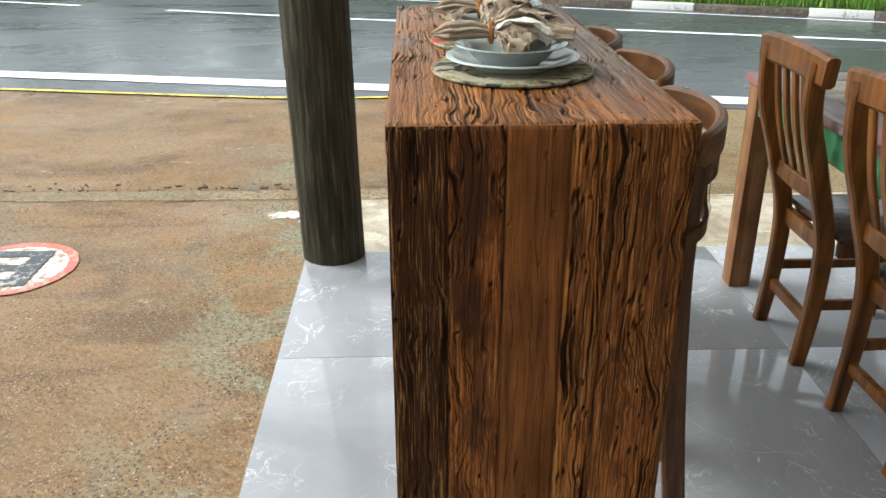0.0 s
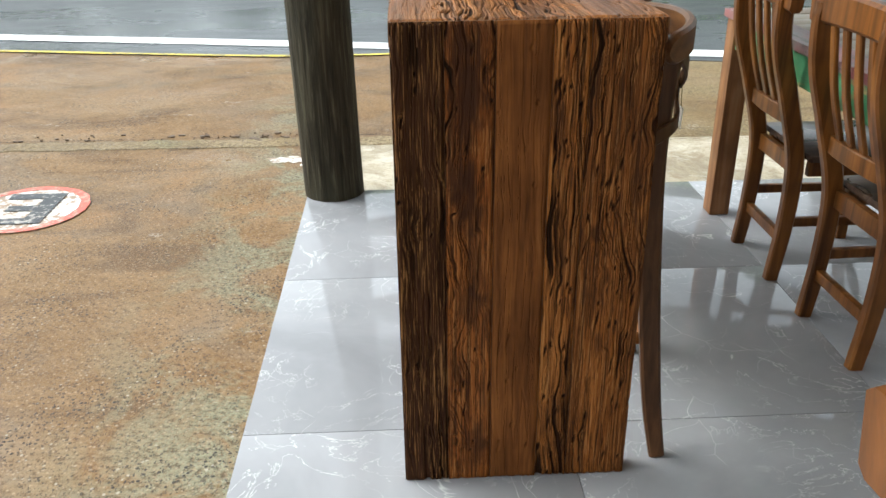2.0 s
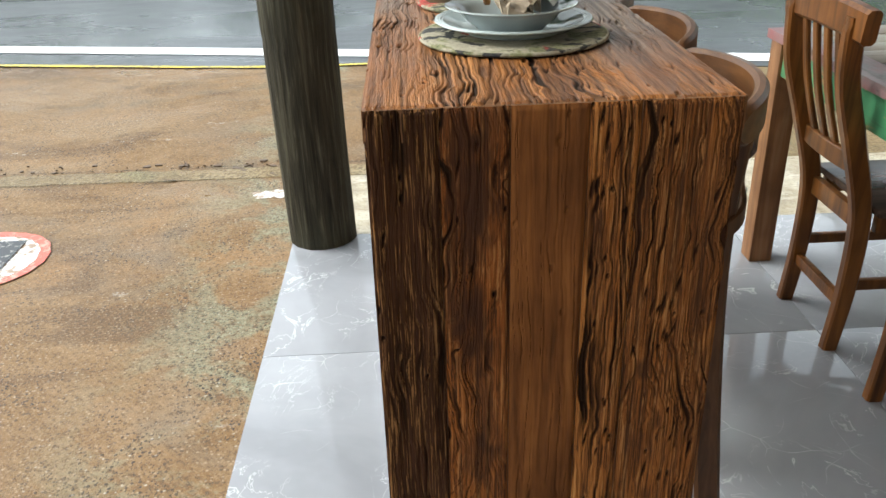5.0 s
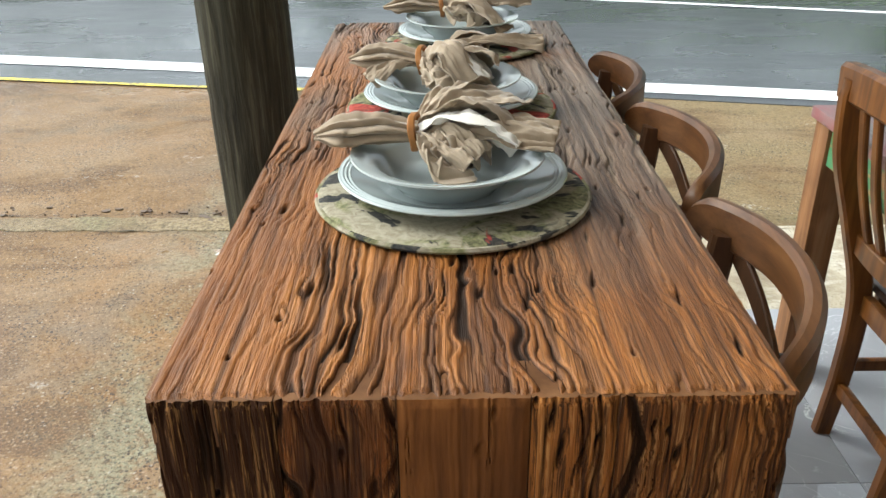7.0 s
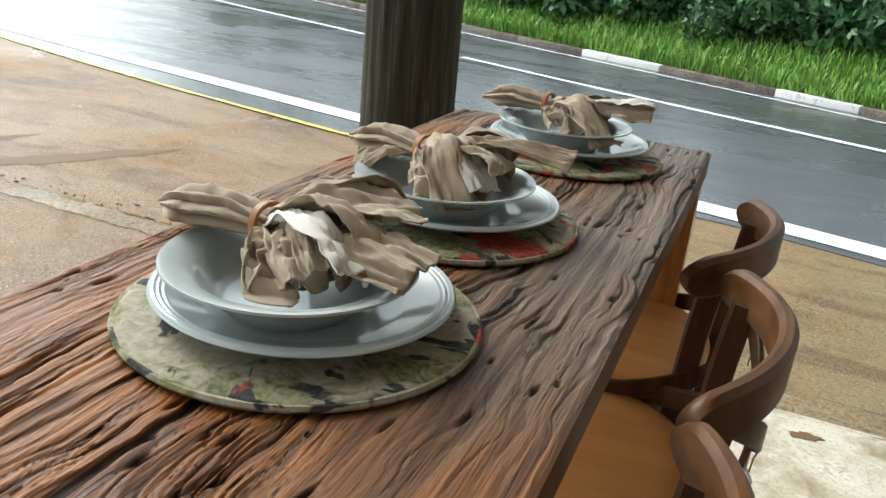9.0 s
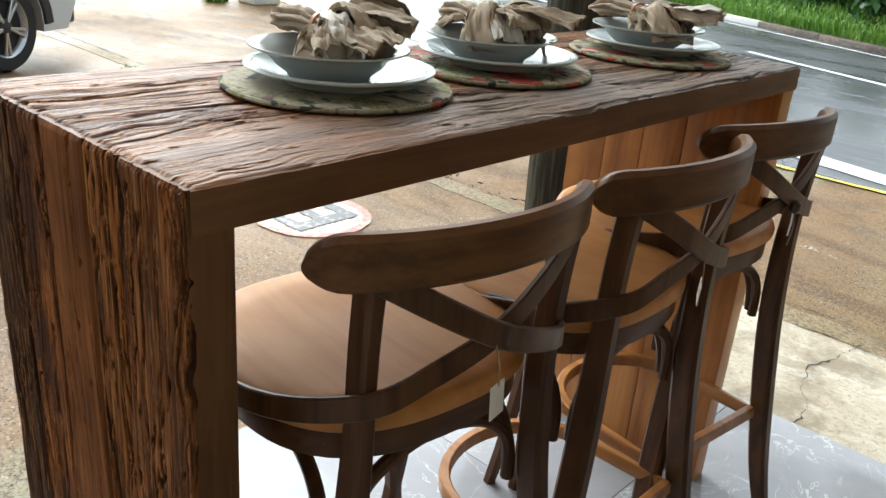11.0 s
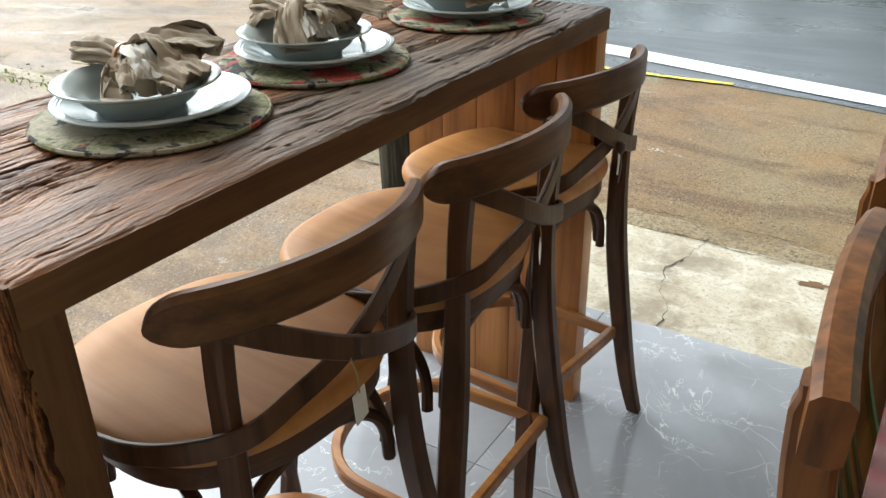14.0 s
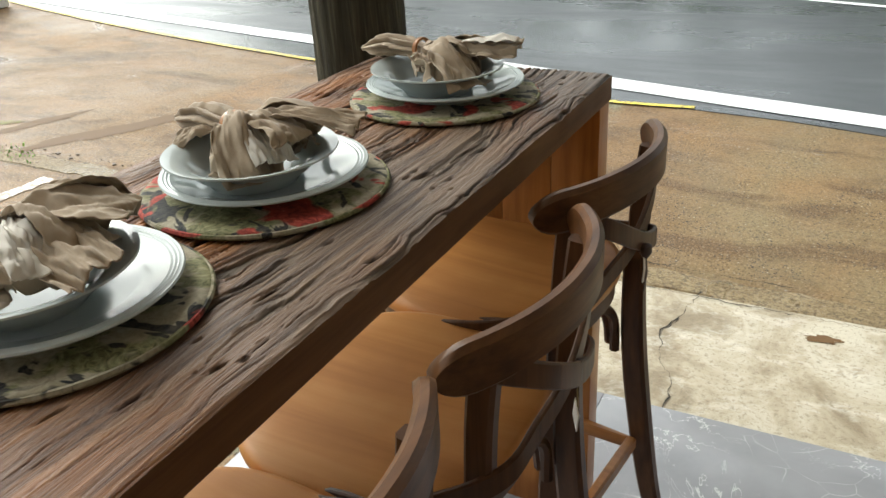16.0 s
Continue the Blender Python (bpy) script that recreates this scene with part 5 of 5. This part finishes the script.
def make_chair():
    c = thing("dining_chair", "red-brown wooden slat-back chair pushed under the table", "chair", group="chairs at the dining table")
    for s in (-1, 1):
        P = spline([(0.0, s * 0.150, 0.0), (0.018, s * 0.150, 0.20), (0.014, s * 0.150, 0.42), (-0.040, s * 0.153, 0.62), (-0.092, s * 0.157, 0.79), (-0.106, s * 0.162, 0.955)], 7)
        part("back_post", sweep(nb(), P, rect(0.034, 0.052, 0.006), up=(1, 0, 0), sizes=[(1, 0.85 + 0.22 * math.sin(math.pi * i / 40) if i < 34 else 0.7) for i in range(len(P))]), M["chair"], c)
        part("front_leg", box(nb(), 0.375, 0.412, s * 0.165 - 0.018, s * 0.165 + 0.018, 0.0, 0.425, 0.003), M["chair"], c)
        part("seat_rail", box(nb(), 0.06, 0.385, s * 0.150 - 0.012, s * 0.150 + 0.012, 0.37, 0.424, 0.002), M["chair"], c)
        part("stretcher", box(nb(), 0.03, 0.39, s * 0.152 - 0.010, s * 0.152 + 0.010, 0.195, 0.225, 0.002), M["chair"], c)
    part("seat_rail", box(nb(), 0.016, 0.040, -0.136, 0.136, 0.37, 0.424, 0.002), M["chair"], c)
    part("stretcher", box(nb(), 0.006, 0.028, -0.136, 0.136, 0.130, 0.165, 0.002), M["chair"], c)
    part("stretcher", box(nb(), 0.382, 0.404, -0.150, 0.150, 0.24, 0.27, 0.002), M["chair"], c)
    part("seat", box(nb(), 0.045, 0.43, -0.190, 0.190, 0.426, 0.448, 0.006), M["chair_seat"], c, "dark worn plank seat")
    P = [(-0.092 - 0.012 * (1 - (i / 12 - 1) ** 2), (i / 12 - 1) * 0.216, 0.935 + 0.014 * (1 - (i / 12 - 1) ** 2)) for i in range(25)]
    part("top_rail", sweep(nb(), P, rect(0.040, 0.085, 0.009)), M["chair"], c, "curved red-brown top rail")
    P = [(-0.022 - 0.010 * (1 - (i / 8 - 1) ** 2), (i / 8 - 1) * 0.138, 0.565) for i in range(17)]
    part("back_rail", sweep(nb(), P, rect(0.022, 0.052, 0.003)), M["chair"], c)
    for k in range(4):
        y = -0.093 + 0.062 * k
        part("slat", sweep(nb(), spline([(-0.026, y, 0.585), (-0.074, y, 0.74), (-0.104, y, 0.91)], 6), rect(0.026, 0.014, 0.003), up=(1, 0, 0)), M["chair"], c)
    return c


chair = make_chair()
chair.matrix_basis = pose(1.246, 1.092, 0, 0, 0, 0)
copy_thing(chair, pose(1.256, 0.545, 0, 0, 0, 2))
copy_thing(chair, pose(0.573, -1.15, 0, 0, 0, -90))["label"] = "red-brown wooden slat-back chair standing apart on the tiles"


# ---- parked car at the yard's far side ----
def make_car(m):
    car = thing("car", "pale parked hatchback with black wheel arches", "car", m)
    W, LN = 1.74, 4.2
    prof = [(-2.1, 0.35), (-2.12, 0.75), (-1.95, 0.98), (-1.5, 1.42), (-0.2, 1.5), (0.55, 1.40), (1.15, 1.0), (1.85, 0.90), (2.08, 0.72), (2.12, 0.42), (2.0, 0.24), (-1.95, 0.24)]
    bm = nb()
    wheel = (1.32, -1.30)
    pts = []
    for a, b in zip(prof, prof[1:] + prof[:1]):
        if a[1] <= 0.24 and b[1] <= 0.24:
            for c in wheel:
                pts.append((c + 0.40, 0.24))
                pts += [(c + 0.40 * math.cos(math.pi * i / 12), 0.30 + 0.40 * math.sin(math.pi * i / 12)) for i in range(13)]
                pts.append((c - 0.40, 0.24))
        else:
            pts.append(b)
    L = []
    for k in (-1, -0.93, 0.93, 1):
        L.append([bm.verts.new((k * W / 2 * (1 - 0.22 * max(0, z - 0.95)), y * (1 if abs(k) < 1 else 0.985), z)) for y, z in pts])
    for A, B in zip(L, L[1:]):
        for i in range(len(pts)):
            bm.faces.new((A[i], A[(i + 1) % len(pts)], B[(i + 1) % len(pts)], B[i]))
    bm.faces.new(L[0][::-1])
    bm.faces.new(L[-1])
    bmesh.ops.recalc_face_normals(bm, faces=bm.faces)
    part("body", bm, M["car_white"], car, "pale silver bodywork", 30)
    for sx in (-1, 1):
        part("side_window", box(nb(), sx * 0.80 - 0.012, sx * 0.80 + 0.012, -1.3, 0.6, 1.02, 1.36, 0.01), M["glass"], car)
        part("headlight", box(nb(), sx * 0.62 - 0.16, sx * 0.62 + 0.16, 1.92, 2.09, 0.66, 0.78, 0.02), M["rim"], car)
        for c in wheel:
            P = [(sx * (W / 2 + 0.006), c + 0.43 * math.cos(math.pi * i / 14), 0.30 + 0.43 * math.sin(math.pi * i / 14)) for i in range(15)]
            part("arch_trim", sweep(nb(), P, rect(0.09, 0.03, 0.008), up=(1, 0, 0)), M["car_black"], car, "black plastic arch trim")
            wh = new("wheel")
            wh.parent = car
            wh.matrix_basis = pose(sx * (W / 2 - 0.10), c, 0.315, 0, 90 * sx, 0)
            part("tyre", lathe(nb(), [(0.20, -0.095), (0.295, -0.10), (0.315, -0.07), (0.315, 0.07), (0.295, 0.10), (0.215, 0.095), (0.205, 0.05)], 40), M["rubber"], wh)
            part("rim", lathe(nb(), [(0.19, 0.05), (0.207, 0.093), (0.212, 0.096), (0.214, 0.085)], 40, False), M["rim"], wh)
            for k in range(5):
                bm = nb()
                a = 2 * math.pi * k / 5
                for d in (-0.12, 0.12):
                    sweep(bm, [(0.04 * math.cos(a), 0.04 * math.sin(a), 0.085), (0.20 * math.cos(a + d), 0.20 * math.sin(a + d), 0.078)], rect(0.022, 0.02, 0.004))
                part("spoke", bm, M["rim"], wh)
            part("hub", lathe(nb(), [(0.06, 0.05), (0.058, 0.088), (0.03, 0.097), (0.002, 0.097)], 20), M["car_black"], wh)
    part("bumper", box(nb(), -0.82, 0.82, 2.02, 2.14, 0.26, 0.50, 0.03), M["car_black"], car, "black plastic bumper")
    return car


make_car(pose(-5.21, 0.34, Z, 0, 0, 30))

# ---- far verge: kerb, bank, grass, bushes, trees ----
def kerb_y(x):
    return 10.62 - 0.43 * x


kerb = thing("kerb", "roadside kerb of concrete blocks, some painted white", "kerb", kind="structure")
x = -17.0
WHITE = [(-8.9, -7.7), (-5.35, -4.2), (-2.0, -0.85), (0.6, 1.5), (2.8, 3.5), (4.7, 5.35), (6.6, 7.3)]
cuts = [-17.0] + [v for ab in WHITE for v in ab] + [14.0]
for i, (a, b) in enumerate(zip(cuts, cuts[1:])):
    k = max(1, round((b - a) / 1.0)) if i % 2 == 0 else 1
    for j in range(k):
        p, q = a + (b - a) * j / k, a + (b - a) * (j + 1) / k
        bm = box(nb(), 0, math.hypot(q - p, kerb_y(q) - kerb_y(p)) - 0.008, 0.0, 0.14, -0.05, 0.085, 0.012)
        part("block", bm, M["kerb_white"] if i % 2 else M["kerb"], kerb, "white painted kerb block" if i % 2 else "", m=pose(p, kerb_y(p), Z, 0, 0, math.degrees(math.atan(-0.43))))


def bank_z(d):
    return Z + 0.05 + 0.30 * d - 0.004 * d * d if d < 12 else Z + 3.1


bm = nb()
L = []
ux, uy = Vector((1, -0.43, 0)).normalized(), Vector((0.43, 1, 0)).normalized()
for i in range(61):
    s = -30 + 60 * i / 60
    L.append([])
    for d in (0.13, 0.6, 1.2, 2, 3, 5, 8, 12, 30, 120):
        p = Vector((0, 10.62, 0)) + ux * s * 1.6 + uy * d
        L[-1].append(bm.verts.new((p.x, p.y, bank_z(d) + (0.12 * noise.noise(Vector((p.x * 0.6, p.y * 0.6, 0))) if d > 0.3 else 0))))
for A, B in zip(L, L[1:]):
    for j in range(9):
        bm.faces.new((A[j], B[j], B[j + 1], A[j + 1]))
bmesh.ops.recalc_face_normals(bm, faces=bm.faces)
tagged(part("bank", bm, M["soil"], sharp=80), "grassy roadside bank rising behind the kerb", "bank", kind="structure")


def blades(n, place, h0, h1, w, seed):
    """Many bent blades of grass in one mesh."""
    rng = np.random.RandomState(seed)
    P = place(rng, n)
    a = rng.rand(n) * 2 * np.pi
    h = h0 + (h1 - h0) * rng.rand(n)
    lean = 0.25 + 0.6 * rng.rand(n)
    d = np.stack([np.cos(a), np.sin(a), 0 * a], -1)
    s = np.stack([-np.sin(a), np.cos(a), 0 * a], -1) * (w * (0.6 + 0.8 * rng.rand(n)))[:, None]
    up = np.array([0, 0, 1.0])
    b1, b2 = P - s, P + s
    mid = P + d * (lean * h * 0.35)[:, None] + up * (h * 0.6)[:, None]
    m1, m2 = mid - s * 0.8, mid + s * 0.8
    tip = P + d * (lean * h)[:, None] + up * (h * (1 - 0.35 * lean))[:, None]
    V = np.stack([b1, b2, m1, m2, tip], 1).reshape(-1, 3)
    k = np.arange(n) * 5
    me = bpy.data.meshes.new("grass")
    faces = [(i, i + 1, i + 3, i + 2) for i in k.tolist()] + [(i + 2, i + 3, i + 4) for i in k.tolist()]
    me.from_pydata(V.tolist(), [], faces)
    me.materials.append(M["grass"])
    return new("grass", me)


def on_bank(rng, n):
    s = rng.uniform(-14, 12, n)
    d = 0.12 + 3.2 * rng.rand(n) ** 1.6
    o = np.array([0, 10.62, 0]) + np.outer(s, np.array(ux)) + np.outer(d, np.array(uy))
    o[:, 2] = Z + 0.04 + 0.29 * d
    return o


tagged(blades(42000, on_bank, 0.08, 0.28, 0.008, 4), "long bright green roadside grass", "grass", kind="stuff")


def tuft(rng, n):
    a, r = rng.rand(n) * 6.283, 0.16 * rng.rand(n) ** 0.7
    return np.stack([-8.35 + r * np.cos(a), 5.62 + r * np.sin(a), Z + 0 * a], -1)


tagged(blades(160, tuft, 0.15, 0.42, 0.010, 5), "tuft of yellow-green grass on broken concrete", "grass", kind="stuff")
blk = tagged(part("white_block", box(nb(), -8.3, -7.9, 5.9, 6.3, Z, 0.75, 0.03), M["kerb_white"]), "white painted concrete block by the yard entrance", "block")


def weeds(rng, n):
    t = rng.rand(n)
    return np.stack([-5.0 + 1.9 * t + 0.05 * rng.randn(n), 2.72 + 0.12 * np.sin(t * 9) * rng.rand(n) + 0.05 * rng.randn(n), Z + 0 * t], -1)


tagged(blades(260, weeds, 0.008, 0.03, 0.005, 6), "low green weeds growing in a concrete crack", "grass", kind="stuff")


def leaf_cloud(n, radii, size, seed, lumps=14):
    """Leaves scattered over uneven lumps."""
    rng = np.random.RandomState(seed)
    c = rng.normal(0, 0.42, (lumps, 3))
    c[:, 2] = np.abs(c[:, 2]) * 0.9
    pick = rng.randint(0, lumps, n)
    d = rng.normal(0, 1, (n, 3))
    d /= np.linalg.norm(d, axis=1)[:, None]
    P = (c[pick] + d * (0.16 + 0.30 * rng.rand(n) ** 0.5)[:, None]) * np.array(radii)
    nrm = d + rng.normal(0, 0.6, (n, 3))
    nrm /= np.linalg.norm(nrm, axis=1)[:, None]
    t = np.cross(nrm, rng.normal(0, 1, (n, 3)))
    t /= np.linalg.norm(t, axis=1)[:, None]
    b = np.cross(nrm, t)
    s = (size * (0.6 + 0.8 * rng.rand(n)))[:, None]
    V = np.stack([P - t * s, P - b * s * 0.5 + nrm * s * 0.1, P + t * s, P + b * s * 0.5 + nrm * s * 0.1], 1).reshape(-1, 3)
    me = bpy.data.meshes.new("crown")
    me.from_pydata(V.tolist(), [], [(i, i + 1, i + 2, i + 3) for i in range(0, 4 * n, 4)])
    me.materials.append(M["leaf"])
    return me


bush_meshes = [leaf_cloud(5200, (1.0, 0.8, 0.85), 0.065, 60 + i) for i in range(3)]
rngb = random.Random(12)
BUSH = [(-3.4, 13.9, 1.0), (-2.2, 13.4, 1.15), (-1.0, 13.2, 1.1), (0.2, 12.6, 1.0), (1.6, 12.4, 1.2), (3.2, 12.2, 1.1), (-5.2, 15.2, 1.3), (-7.4, 16.4, 1.5), (-9.8, 17.6, 1.5), (5.0, 11.6, 1.2), (7.2, 10.8, 1.3), (-12.2, 18.8, 1.6)]
for i, (x, y, s) in enumerate(BUSH):
    d = ((Vector((x, y, 0)) - Vector((0, 10.62, 0))).dot(uy))
    b = thing("bush", "dense dark green roadside bush", "bush", Matrix.Translation((x, y, bank_z(d) - 0.05)) @ Matrix.Rotation(rngb.uniform(0, 6), 4, "Z"), group="bushes on the bank")
    f = new("foliage", bush_meshes[i % 3])
    f.parent = b
    f.matrix_basis = Matrix.Diagonal((s, s, s, 1))

crown_meshes = [leaf_cloud(6500, (3.0, 2.8, 2.6), 0.17, 80 + i, 22) for i in range(3)]


def make_tree(x, y, h, i):
    d = ((Vector((x, y, 0)) - Vector((0, 10.62, 0))).dot(uy))
    t = thing("tree", "tall leafy green tree behind the road", "tree", Matrix.Translation((x, y, bank_z(d) - 0.1)) @ Matrix.Rotation(i * 1.3, 4, "Z"), group="trees behind the road")
    bm = nb()
    P = spline([(0, 0, 0), (0.12, 0.05, h * 0.3), (-0.05, 0.1, h * 0.6), (0.1, 0.0, h * 0.85)], 6)
    sweep(bm, P, ring(0.19, 9), up=(1, 0, 0), sizes=[1.25 - 0.9 * k / len(P) for k in range(len(P))])
    for k in range(5):
        a = k * 1.26 + i
        z0 = h * (0.42 + 0.08 * k)
        Q = spline([(0, 0.05, z0), (0.7 * math.cos(a), 0.7 * math.sin(a), z0 + 0.6), (1.7 * math.cos(a), 1.7 * math.sin(a), z0 + 1.2)], 5)
        sweep(bm, Q, ring(0.07, 7), up=(0.1, 0.2, 1), sizes=[1.0 - 0.75 * j / len(Q) for j in range(len(Q))])
    part("trunk", bm, M["bark"], t)
    c = new("crown", crown_meshes[i % 3])
    c.parent = t
    c.matrix_basis = Matrix.Translation((0, 0, h * 0.62)) @ Matrix.Diagonal((h / 7, h / 7, h / 7.5, 1))


for i, (x, y, h) in enumerate([(-15, 25, 6.2), (-9.5, 23, 5.4), (0.8, 19.0, 7.5), (4.6, 18.0, 12.5), (9.5, 16.5, 13.5), (14.0, 14.0, 12.0), (18.5, 10.5, 12.0), (-21, 27, 6.5)]):
    make_tree(x, y, h, i)


# ---- floor tiles, last ----
def tile_mesh(w, l):
    return finish_tile(box(nb(), 0.001, w - 0.001, 0.001, l - 0.001, -0.012, 0.0, 0.0012))


def finish_tile(bm):
    me = bpy.data.meshes.new("tile")
    bm.to_mesh(me)
    bm.free()
    return finish(me, M["marble"])


cache = {}
for a, b in zip(TX, TX[1:]):
    for d, c in zip(TY, TY[1:]):
        key = (round(b - a, 3), round(d - c, 3))
        if key not in cache:
            cache[key] = tile_mesh(*key)
        ob = new("tile", cache[key])
        ob.parent = floor
        ob.matrix_basis = Matrix.Translation((a, c, 0.0))
